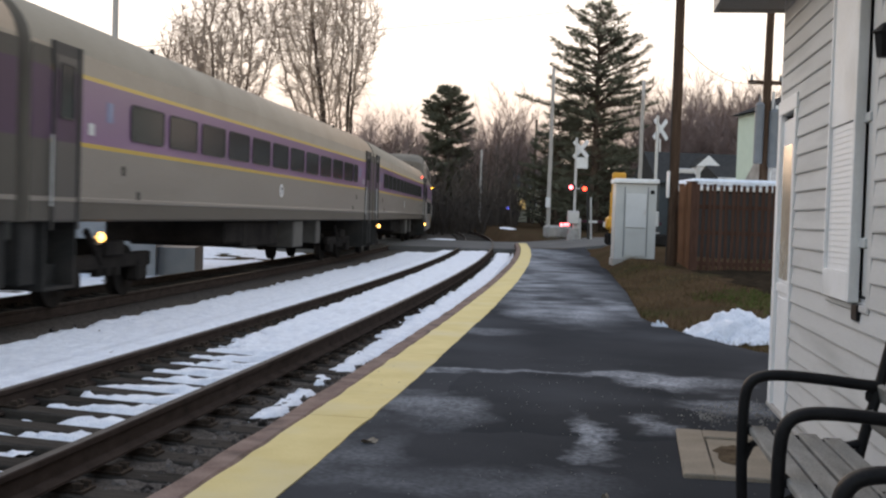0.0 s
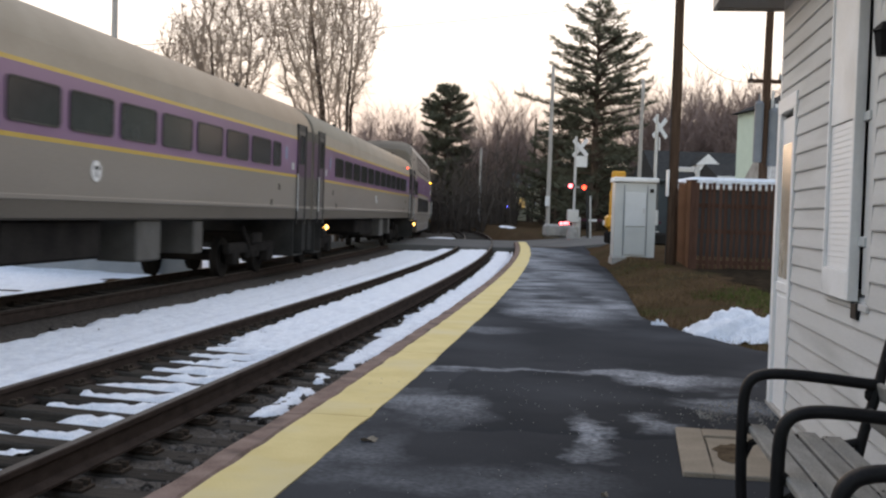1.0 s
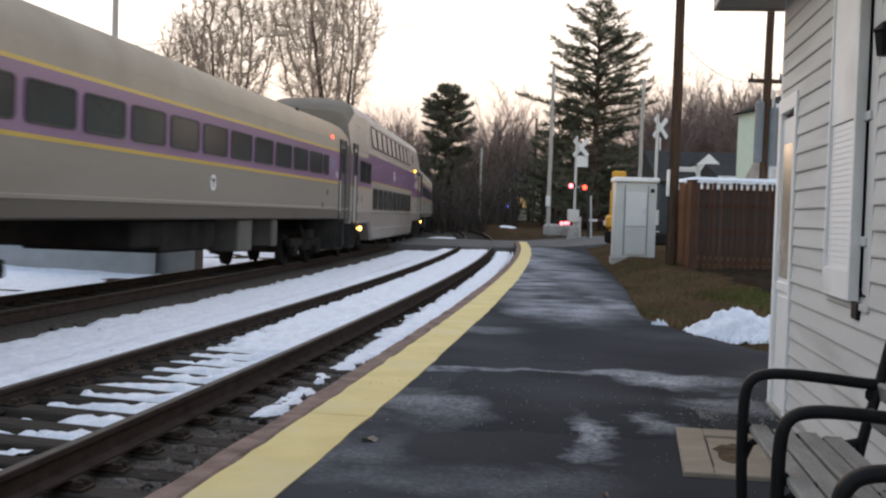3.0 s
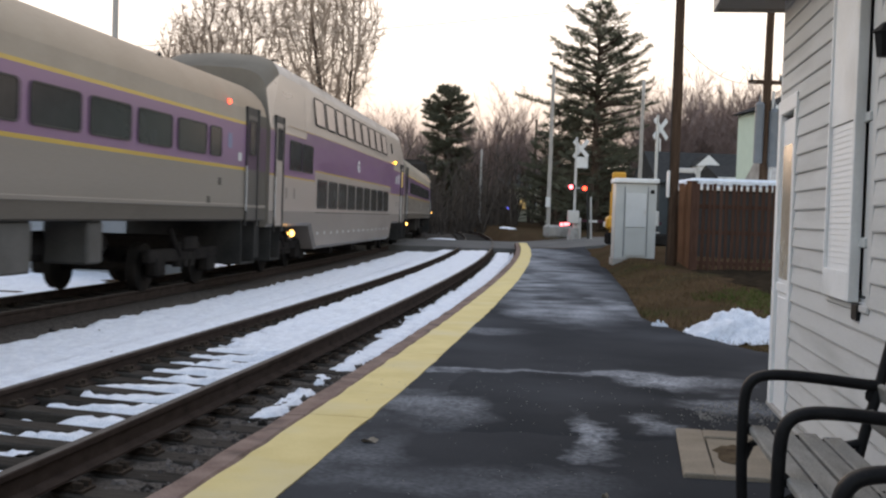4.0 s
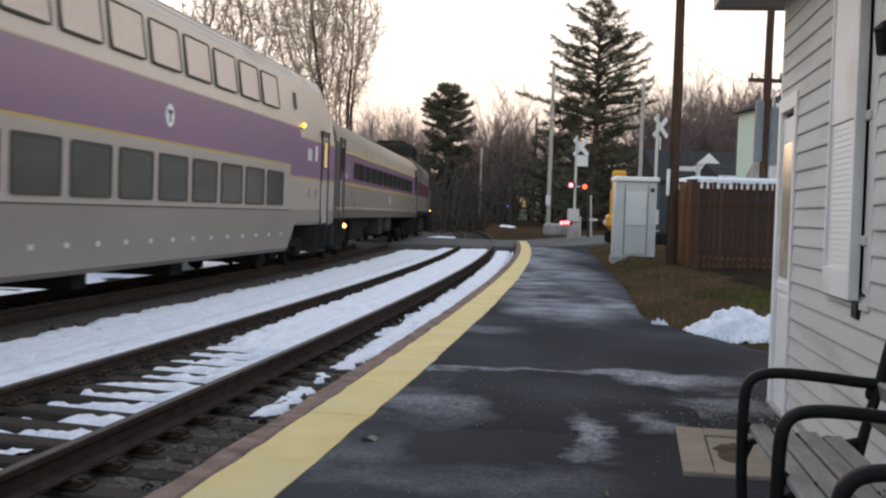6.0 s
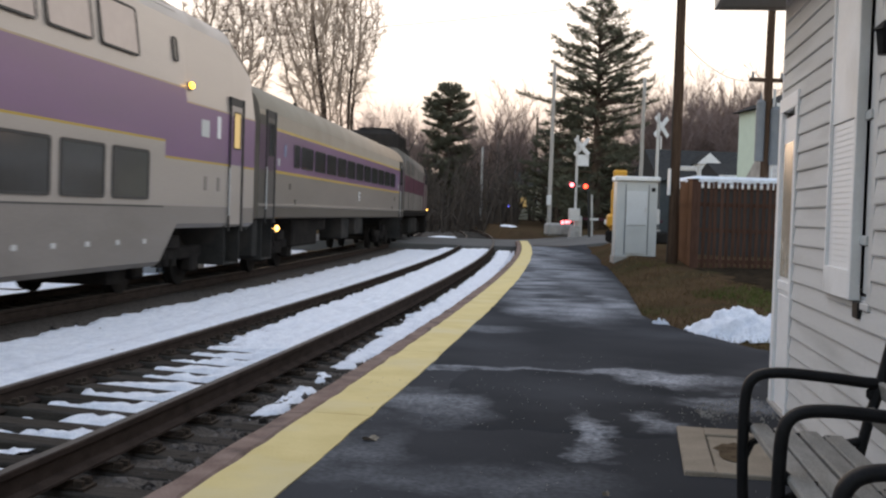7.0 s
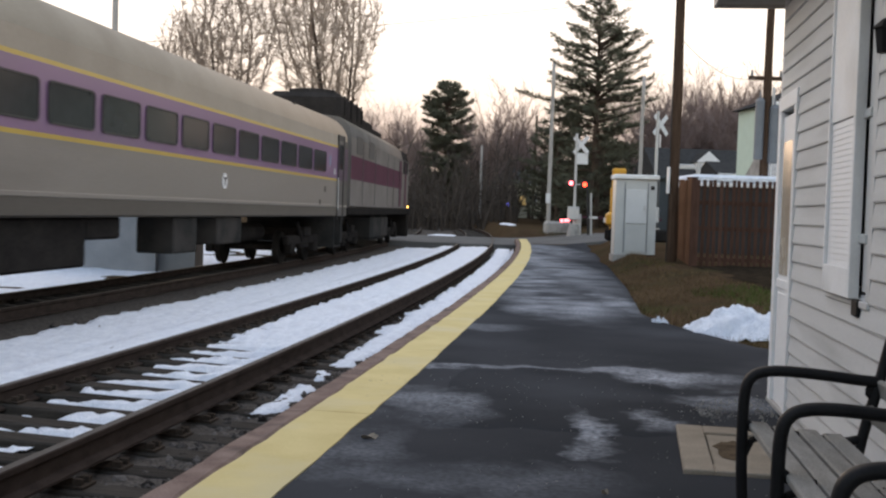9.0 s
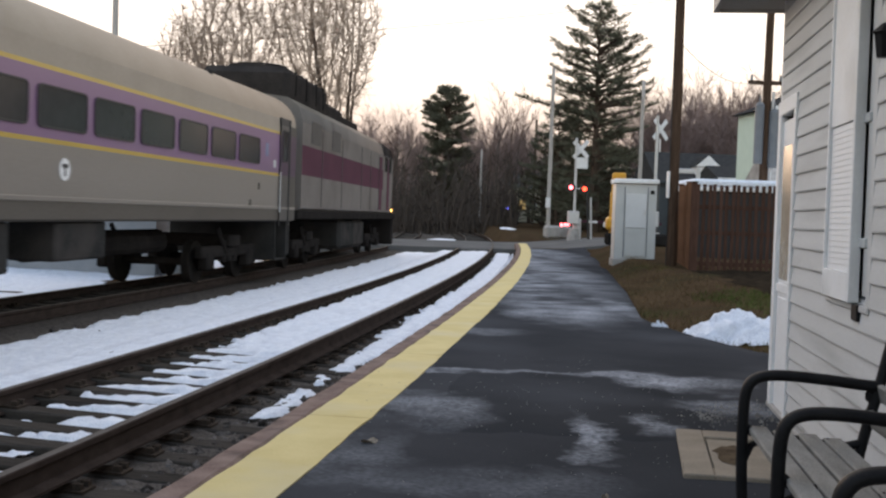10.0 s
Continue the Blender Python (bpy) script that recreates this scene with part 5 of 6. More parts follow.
def build_cabinet():
    ca = thing("signal_cabinet", pose(4.90, 28.94, 0.42, 0, 0, -3), "grey metal signal cabinet on a concrete pad", "cabinet")
    part("body", box(-0.52, 0.52, 0.0, 0.85, 0.05, 1.98, 0.015), "cabinet", ca)
    door = part("door", box(-0.26, 0.27, -0.03, 0.0, 0.85, 1.72, 0.008), "panel", ca, "paler door panel")
    part("handle", box(0.20, 0.24, -0.06, -0.03, 1.2, 1.32, 0.006), "galv", door)
    part("lower_door", box(-0.26, 0.27, -0.02, 0.0, 0.12, 0.83, 0.008), "cabinet", ca)
    part("side_seam", box(-0.30, -0.28, -0.008, 0.0, 0.1, 1.9), "drum", ca)
    part("side_seam", box(0.29, 0.31, -0.008, 0.0, 0.1, 1.9), "drum", ca)
    part("lid", box(-0.57, 0.57, -0.07, 0.92, 1.98, 2.10, 0.02), "white", ca, "white overhanging lid")
    part("vent", box(0.36, 0.46, -0.02, 0.0, 1.72, 1.82, 0.01), "gear", ca)
    part("pad", box(-0.55, 0.55, -0.04, 0.9, -0.25, 0.05, 0.02), "foundation", ca)


def pole(name, x, y, z, h, r, mat, label, lean=0.0):
    po = thing(name, pose(x, y, z, 0, lean, 0), label, "pole", "poles along the line")
    bm = bmesh.new()
    rings = []
    for i in range(9):
        q, rr = -0.5 + (h + 0.5) * i / 8, r * (1 - 0.03 * i)
        rings.append([bm.verts.new((rr * math.cos(k * math.pi / 6) + 0.01 * math.sin(i * 2), rr * math.sin(k * math.pi / 6), q)) for k in range(12)])
    for r0, r1 in zip(rings, rings[1:]):
        for k in range(12):
            bm.faces.new((r0[k], r0[(k + 1) % 12], r1[(k + 1) % 12], r1[k]))
    bm.faces.new(rings[-1])
    part("shaft", bm, mat, po, smooth=True)
    return po


def wire(a, b, sag, r=0.012):
    pts = [Vector(a).lerp(Vector(b), i / 14) - Vector((0, 0, sag * 4 * (i / 14) * (1 - i / 14))) for i in range(15)]
    ob = part("overhead_wire", tube(pts, r, 5), "black")
    tagged(ob, "thin dark overhead wire sagging between poles", "wire", "overhead wires")


def build_poles():
    po = pole("utility_pole", 5.23, 25.88, 0.4, 8.6, 0.125, "pole", "brown weathered wooden utility pole by the cabinet", 0.0)
    part("marker_plate", box(-0.17, -0.12, -0.14, 0.0, 1.6, 2.2, 0.004), "sign", po, "narrow white marker")
    part("ground_wire", rod((-0.13, -0.06, 0), (-0.11, -0.06, 8), 0.012, n=5), "black", po)
    po = pole("utility_pole", 9.9, 35.3, 0.4, 9.5, 0.15, "pole", "dark brown utility pole with a grey transformer", 0.3)
    for x, y, r, z0, z1 in ((-0.24, -0.12, 0.14, 2.95, 4.75), (0.22, -0.14, 0.16, 2.85, 4.55)):
        drum = part("transformer", rod((x, y, z0), (x, y, z1), r, n=16), "drum", po, "tall grey transformer drum")
        part("transformer_lid", rod((x, y, z1), (x, y, z1 + 0.1), r + 0.01, r * 0.6, 16), "drum", drum)
        part("bushing", rod((x, y, z1 + 0.1), (x, y, z1 + 0.32), 0.03, 0.02, 8), "drum", drum)
    part("cross_arm", box(-0.6, 0.5, -0.06, 0.06, 5.42, 5.54, 0.01), "pole", po)
    for x in (-0.5, 0.4):
        part("insulator", rod((x, 0, 5.54), (x, 0, 5.72), 0.05, 0.03, 8), "drum", po)
    part("riser_pipe", rod((0.17, -0.1, 0), (0.17, -0.1, 5.2), 0.045, n=8), "galv", po)
    po = pole("utility_pole", 6.28, 68.2, 0.8, 9.7, 0.13, "pole_grey", "pale grey pole beyond the crossing", 0.15)
    part("meter_box", box(-0.20, 0.06, -0.25, -0.1, 1.3, 1.9, 0.02), "sign", po)
    pole("utility_pole", 3.45, 110, 0.3, 7.6, 0.13, "pole_grey", "grey pole at the edge of the woods")
    pole("utility_pole", 9.2, 118, 0.5, 11.2, 0.15, "bark", "dark pole at the edge of the woods", 0.6)
    pole("utility_pole", 10.9, 96, 0.6, 10.6, 0.14, "bark", "slender grey-brown pole beside the pine", 0.5)
    pole("utility_pole", 12.5, 72.9, 0.6, 9.9, 0.14, "pole_grey", "pale grey pole behind the signal cabinet", 0.3)
    pole("utility_pole", -12.1, 41.2, -0.3, 13.0, 0.13, "pole_grey", "grey pole standing beyond the train", -0.3)
    wire((5.23, 25.88, 8.6), (9.9, 35.3, 9.3), 0.6)
    wire((5.3, 25.88, 5.5), (9.6, 35.3, 5.9), 0.35, 0.009)
    wire((5.23, 25.88, 8.9), (-12.1, 41.2, 12.2), 0.7, 0.01)
    pole("utility_pole", 20.0, 60, 0.5, 14.3, 0.15, "pole", "tall brown utility pole behind the station")
    pole("utility_pole", -35.0, 60, -0.2, 9.0, 0.14, "pole", "brown utility pole far beyond the tracks")
    wire((-35, 60, 8.5), (20, 60, 14.5), 0.8, 0.016)
    wire((6.28, 68.2, 10.3), (5.2, 25.88, 8.7), 0.5, 0.009)


def crossing_signal(x, y, z, h, lamps, label, turn=0.0):
    si = thing("crossing_signal", pose(x, y, z, 0, 0, turn), label, "crossing signal", "crossing signals")
    part("base", rod((0, 0, -0.3), (0, 0, 0.5), 0.42, 0.26, 10), "foundation", si, "pale concrete foot")
    part("mast", rod((0, 0, 0.4), (0, 0, h), 0.075, 0.065, 12), "galv", si)
    for a in (45, -45):
        b = part("blade", box(-0.62, 0.62, -0.012, 0.012, -0.115, 0.115, 0.01), "sign", si, "white crossbuck blade")
        b.matrix_basis = pose(0.22, -0.11 - (0.03 if a > 0 else 0), h - 0.62, 0, a, -38)
    part("track_count_plate", box(0.02, 0.62, -0.13, -0.10, h - 1.65, h - 1.05, 0.01), "sign", si)
    for dx, dz, mat in lamps:
        part("hood", rod((dx, -0.10, dz), (dx, 0.04, dz), 0.24, 0.24, 16), "black", si)
        part("lens", rod((dx, -0.13, dz), (dx, -0.10, dz), 0.11, 0.12, 16), mat, si)
        part("lamp_arm", rod((0, 0, dz), (dx, 0, dz), 0.03, n=6), "galv", si)
    part("gate_motor", box(-0.35, 0.25, -0.2, 0.25, 0.75, 1.45, 0.03), "galv", si)
    return si


def build_crossing():
    crossing_signal(7.04, 61.2, 0.45, 5.4, ((-0.24, 2.72, "pink"), (0.50, 2.66, "red")), "galvanised crossing signal with white crossbuck and lit red lamps")
    crossing_signal(9.75, 52.5, 0.47, 5.9, (), "crossing signal mast with crossbuck seen edge-on", 75)
    ar = thing("gate_arm", pose(7.35, 61.5, 1.35), "striped crossing gate arm with small red lamps", "gate arm")
    for i in range(9):
        part("stripe", box(0.5 * i, 0.5 * i + 0.49, -0.03, 0.03, -0.06 - 0.002 * i, 0.06), "sign" if i % 2 else "c_maroon", ar)
    part("pivot", box(-0.2, 0.1, -0.12, 0.12, -1.0, 0.15, 0.02), "galv", ar)
    for x in (-0.95, -0.6, -0.75):
        part("gate_lamp", rod((x, -0.08, -0.20 + 0.2 * (x + 0.75)), (x, 0.0, -0.20), 0.09, n=10), "pink", ar)
    part("counterweight", box(-1.1, -0.2, -0.05, 0.05, -0.3, -0.1, 0.02), "black", ar)
    le = thing("relay_post", pose(7.75, 60.5, 0.45), "slanted black and white post beside the crossing", "post")
    part("post_dark", rod((0.0, 0, -0.2), (-0.12, 0, 2.4), 0.06, n=8), "black", le)
    part("post_pale", rod((0.16, 0.1, -0.2), (0.08, 0.1, 2.2), 0.05, n=8), "galv", le)
    bl = thing("concrete_block", pose(6.35, 63.0, 0.45, 0, 0, 12), "grey concrete block at the roadside", "block")
    part("block", box(-0.75, 0.75, -0.4, 0.4, -0.1, 0.62, 0.12), "foundation", bl)
    mc = thing("orange_loader", pose(6.84, 46.0, 0.45), "orange machine parked behind the signal cabinet", "machine")
    part("mast", box(-0.10, 0.22, -0.15, 0.15, 0.35, 2.2, 0.08), "orange", mc)
    part("boom", box(-0.05, 0.5, -0.12, 0.12, 2.1, 2.95, 0.06), "orange", mc)
    part("bucket", box(-0.25, 0.2, -0.3, 0.3, 0.6, 1.15, 0.1), "orange", mc)
    part("undercarriage", box(-0.2, 2.2, -0.5, 0.7, 0.0, 0.5, 0.08), "under", mc)
    ba = thing("white_barrier", pose(7.0, 47.5, 0.42), "low white sawhorse barrier by the road", "barrier")
    part("bar", box(-0.3, 0.5, -0.04, 0.04, 0.75, 0.95, 0.01), "sign", ba)
    part("leg", rod((0.0, 0, 0), (0.03, 0, 0.8), 0.05, n=8), "sign", ba)
    part("leg", rod((0.4, 0, 0), (0.4, 0, 0.8), 0.05, n=8), "sign", ba)
    tr = thing("bucket_arm", pose(10.4, 47.0, 0.45), "grey jointed equipment arms standing behind the cabinet", "equipment")
    part("upright", rod((0, 0, -0.2), (0.1, 0, 3.3), 0.09, n=8), "galv", tr)
    part("arm", box(-0.95, -0.05, -0.06, 0.06, 3.05, 3.25, 0.02), "galv", tr)
    part("hanger", rod((-0.9, 0, 2.4), (-0.9, 0, 3.1), 0.07, n=8), "galv", tr)
    part("panel", box(-0.35, 0.3, -0.1, 0.1, 0.9, 2.1, 0.04), "drum", tr)
    part("foot", box(-0.5, 0.5, -0.4, 0.4, -0.2, 0.7, 0.05), "gear", tr)


# ---------------------------------------------------------------- houses
def house(name, x, y, z, w, d, h, rise, wall, roof, label, turn=0, openings=(), ridge_x=True, snow=False, over=0.3, trim="white"):
    ho = thing(name, pose(x, y, z, 0, 0, turn), label, "house", "houses past the line")
    part("wall", box(0, w, 0, d, -0.6, h), wall, ho)
    bm = bmesh.new()
    o = over
    if ridge_x:
        pts = ((-o, -o, h), (w + o, -o, h), (w + o, d + o, h), (-o, d + o, h), (-o, d / 2, h + rise), (w + o, d / 2, h + rise))
        fs = ((0, 1, 5, 4), (2, 3, 4, 5), (1, 2, 5), (3, 0, 4), (3, 2, 1, 0))
    else:
        pts = ((-o, -o, h), (w + o, -o, h), (w + o, d + o, h), (-o, d + o, h), (w / 2, -o, h + rise), (w / 2, d + o, h + rise))
        fs = ((0, 1, 4), (1, 2, 5, 4), (2, 3, 5), (3, 0, 4, 5), (3, 2, 1, 0))
    v = [bm.verts.new(q) for q in pts]
    for f in fs:
        bm.faces.new([v[i] for i in f])
    part("roof", bm, "snow" if snow else roof, ho)
    part("eave_trim", box(-o, w + o, -o - 0.03, -o + 0.02, h - 0.12, h + 0.04), trim, ho)
    for a, b, ww, hh in openings:
        f = part("window", box(a - 0.08, a + ww + 0.08, -0.05, -0.002, b - 0.08, b + hh + 0.08), "white", ho)
        part("pane", box(a, a + ww, -0.056, -0.051, b, b + hh), "glass", f)
    return ho


def build_houses():
    house("mint_house", 15.4, 53, 0.5, 7, 5, 6.5, 1.6, "mint", "roofing", "pale mint-green house with white trim", 6, ((0.5, 3.3, 0.5, 1.0), (1.6, 3.3, 0.5, 1.0), (0.5, 0.8, 0.6, 1.1)), False)
    house("cream_annex", 13.1, 45, 0.5, 7, 4, 2.7, 1.0, "cream", "foundation", "cream-coloured annexe with a low pale roof", -2, ((0.6, 1.3, 0.5, 0.9), (1.7, 1.3, 0.5, 0.9), (2.8, 1.3, 0.5, 0.9)), True)
    house("white_house", 16.6, 68, 0.6, 4.5, 6, 3.6, 0.9, "white", "roofing", "small white house with narrow windows", 0, tuple((0.3 + 0.45 * i, 1.8, 0.22, 0.9) for i in range(8)))
    sl = house("slate_house", 14.4, 76, 0.8, 7.2, 8, 3.4, 2.2, "dark_house", "roofing", "dark slate-grey house with a white dormer", 2, ((1.0, 1.2, 0.7, 1.1), (4.5, 1.2, 0.7, 1.1)), trim="dark_house")
    dm = part("dormer", box(2.6, 4.0, 0.2, 3, 3.35, 4.5), "white", sl, "white gabled dormer")
    bm = bmesh.new()
    v = [bm.verts.new(q) for q in ((2.45, 0.1, 4.5), (4.15, 0.1, 4.5), (3.3, 0.1, 5.25), (2.45, 3, 4.5), (4.15, 3, 4.5), (3.3, 3, 5.25))]
    for f in ((0, 1, 2), (3, 5, 4), (1, 4, 5, 2), (0, 2, 5, 3), (0, 3, 4, 1)):
        bm.faces.new([v[i] for i in f]).material_index = 1 if f == (0, 1, 2) else 0
    part("dormer_roof", bm, ["roofing", "white"], dm)
    part("dormer_window", box(3.0, 3.6, 0.17, 0.195, 3.6, 4.2), "glass", dm)
    sh = thing("garden_shed", pose(7.15, 32.5, 0.4), "low dark garden shed with white eaves and snowy flat roof", "shed")
    part("wall", box(0, 5, 0, 3, -0.3, 1.98), "gap", sh)
    part("roof_edge", box(-0.1, 5.1, -0.1, 3.1, 1.98, 2.08, 0.02), "white", sh)
    part("roof_snow", box(-0.06, 5.06, -0.06, 3.06, 2.08, 2.33, 0.08), "snow", sh)
    g = thing("grey_shed", pose(-12.2, 29.4, -0.3, 0, 0, 8), "low grey shed standing in the snow beyond the tracks", "shed")
    part("wall", box(0, 4.6, 0, 4, -0.3, 2.4), "grey_house", g)
    part("lean_to", box(4.6, 5.6, 0.4, 3.6, -0.3, 0.62), "grey_house", g)
    bm = bmesh.new()
    v = [bm.verts.new(q) for q in ((-0.2, -0.2, 2.4), (4.8, -0.2, 2.4), (4.8, 4.2, 2.4), (-0.2, 4.2, 2.4), (-0.2, 2, 3.3), (4.8, 2, 3.3))]
    for f in ((0, 1, 5, 4), (2, 3, 4, 5), (1, 2, 5), (3, 0, 4), (3, 2, 1, 0)):
        bm.faces.new([v[i] for i in f])
    part("roof", bm, "roofing", g)
    h1 = house("yellow_house", 6.4, 128, 1.2, 5.5, 6, 3.6, 2.0, "cream", "dark_house", "distant cream house among bare trees", 8, ((0.8, 1.2, 0.8, 1.2), (3.2, 1.2, 0.8, 1.2)))
    part("lit_window", box(2.1, 2.8, -0.08, -0.06, 1.2, 2.3), "warm", h1)
    house("teal_house", 11.0, 120, 1.2, 5.5, 6, 4.2, 2.0, "dark_house", "roofing", "distant dark teal house behind the crossing", -4, ((0.8, 1.2, 0.8, 1.2), (3.2, 1.2, 0.8, 1.2)))
    bd = thing("blue_string_light", pose(6.0, 108, 2.2), "small blue festive light in the yard", "light")
    part("bulb", rod((0, 0, 0), (0, 0, 0.25), 0.16, 0.1, 8), "blue", bd)
    part("stake", rod((0, 0, -1.8), (0, 0, 0), 0.04, n=6), "black", bd)


# ---------------------------------------------------------------- trees
def limb_mesh(segs, sides=4):
    """Tapered prisms for limbs given as (a, b, ra, rb)."""
    verts, faces = [], []
    for a, b, ra, rb in segs:
        d = (b - a).normalized()
        s = d.orthogonal()
        w = d.cross(s)
        k = len(verts)
        n = sides if ra > 0.02 else 3
        for q, r in ((a, ra), (b, rb)):
            for i in range(n):
                c = 2 * math.pi * i / n
                verts.append(tuple(q + (s * math.cos(c) + w * math.sin(c)) * r))
        faces += [(k + i, k + (i + 1) % n, k + n + (i + 1) % n, k + n + i) for i in range(n)]
    return verts, faces


def grow(rnd, a, d, length, r, level, top, out, trunk, spread, thin, kids=2):
    n = 4 if level < 2 else 3 if level == 2 else 2
    q = a.copy()
    for i in range(n):
        d2 = (d + Vector((rnd.gauss(0, 0.13), rnd.gauss(0, 0.13), rnd.gauss(0.05, 0.06)))).normalized()
        b = q + d2 * length / n
        r2 = r * (1 - 0.16)
        (trunk if level == 0 else out).append((q, b, r, r2))
        if level < top and (i > 0 or level > 0):
            for _ in range(kids):
                if rnd.random() < 0.9:
                    side = Vector((rnd.gauss(0, 1), rnd.gauss(0, 1), rnd.gauss(0.25, 0.4))).normalized()
                    nd = (d2 * (1.0 - spread) + side * spread).normalized()
                    grow(rnd, q.lerp(b, rnd.random()), nd, length * rnd.uniform(0.42, 0.72), max(r2 * rnd.uniform(0.42, 0.6), thin), level + 1, top, out, trunk, spread, thin, kids)
        q, d, r = b, d2, r2


def bare_tree(seed, h, top, spread, thin, label, twig="twig"):
    rnd = random.Random(seed)
    tr = thing("bare_tree", Matrix(), label, "tree", "bare trees")
    out, trunk = [], []
    grow(rnd, Vector((0, 0, -0.4)), Vector((rnd.gauss(0, 0.03), 0, 1)).normalized(), h * rnd.uniform(0.62, 0.8), 0.017 * h * rnd.uniform(0.8, 1.1), 0, top, out, trunk, spread, thin, 2)
    v, f = limb_mesh(trunk, 7)
    mesh_of("trunk", v, f, "bark", tr, smooth=True)
    v, f = limb_mesh(out)
    mesh_of("crown", v, f, twig, tr)
    return tr


def crown_tree(seed, centre, half, foot, stems, label, food=1300, step=0.27):
    """A many-stemmed tree whose branches reach out for the free room of an egg-shaped crown, thinning to fine twigs."""
    rnd = np.random.default_rng(seed)
    tr = thing("bare_tree", Matrix(), label, "tree", "bare trees")
    goal = rnd.normal(size=(food, 3))
    goal *= (rnd.random(food) ** 0.42 / np.linalg.norm(goal, axis=1))[:, None]
    goal[:, 2] = np.sign(goal[:, 2]) * np.abs(goal[:, 2]) ** 0.85
    flare = 0.42 + 0.62 * np.clip((goal[:, 2] + 0.95) / 1.1, 0, 1)
    goal[:, :2] *= (flare * (1 + 0.10 * np.sin(goal[:, 2] * 7 + 3 * goal[:, 1] + seed)))[:, None]
    goal = goal * np.array(half) + np.array(centre)
    nodes, parent = [], []
    for k in range(stems):
        a = 2 * math.pi * k / stems
        p0 = np.array([foot[0] + 0.35 * math.cos(a), foot[1] + 0.35 * math.sin(a), -0.4])
        tip = np.array([foot[0] + (0.3 + 0.4 * rnd.random()) * math.cos(a), foot[1] + 0.5 * math.sin(a), centre[2] - (0.85 + 0.2 * rnd.random()) * half[2]])
        last = -1
        n = max(3, int(np.linalg.norm(tip - p0) / step))
        for i in range(n + 1):
            nodes.append(p0 + (tip - p0) * i / n + rnd.normal(size=3) * 0.03)
            parent.append(last)
            last = len(nodes) - 1
    pts = np.array(nodes)
    near = np.full(food, 1e9)
    who = np.zeros(food, int)
    fresh, forks = 0, {}
    for _ in range(90):
        for i in range(fresh, len(pts)):
            d = np.linalg.norm(goal - pts[i], axis=1)
            better = d < near
            near[better], who[better] = d[better], i
        fresh = len(pts)
        live = (near > 0.30) & (near < 4.0)
        if not live.any():
            break
        pull = {}
        for i, q in zip(who[live], goal[live]):
            v = q - pts[i]
            pull[int(i)] = pull.get(int(i), np.zeros(3)) + v / np.linalg.norm(v)
        grown = []
        for i, v in pull.items():
            if forks.get(i, 0) > 2:
                near[who == i] = -1
                continue
            forks[i] = forks.get(i, 0) + 1
            v = v / max(1e-6, np.linalg.norm(v)) + np.array([0, 0, 0.06]) + rnd.normal(size=3) * 0.09
            grown.append(pts[i] + v / np.linalg.norm(v) * step)
            parent.append(i)
        if not grown:
            break
        pts = np.vstack([pts, grown])
        reached = near <= 0.30
        near[reached] = -1
    kids = [[] for _ in pts]
    for i, q in enumerate(parent):
        if q >= 0:
            kids[q].append(i)
    r = np.zeros(len(pts))
    for i in range(len(pts) - 1, -1, -1):
        r[i] = 0.0095 if not kids[i] else sum(r[k] ** 2.3 for k in kids[i]) ** (1 / 2.3)
    thick, thin = [], []
    for i, q in enumerate(parent):
        if q >= 0:
            (thick if r[i] > 0.045 else thin).append((Vector(pts[q]), Vector(pts[i]), max(r[q] if len(kids[q]) == 1 else r[i] * 1.1, r[i]), r[i]))
            if r[i] < 0.03:
                d = pts[i] - pts[q]
                d = d / np.linalg.norm(d)
                for _ in range(4):
                    e = d * 0.8 + rnd.normal(size=3) * 0.55 + np.array([0, 0, 0.3])
                    a = pts[q] + (pts[i] - pts[q]) * rnd.random()
                    b = a + e / np.linalg.norm(e) * rnd.uniform(0.3, 0.75)
                    thin.append((Vector(a), Vector(b), 0.0078, 0.0052))
    v, f = limb_mesh(thick, 6)
    mesh_of("trunk", v, f, "bark", tr, "dark forked stems", smooth=True)
    v, f = limb_mesh(thin, 4)
    tagged(mesh_of("crown", v, f, "twig", tr), "fine tan twigs", kind="stuff")
    return tr


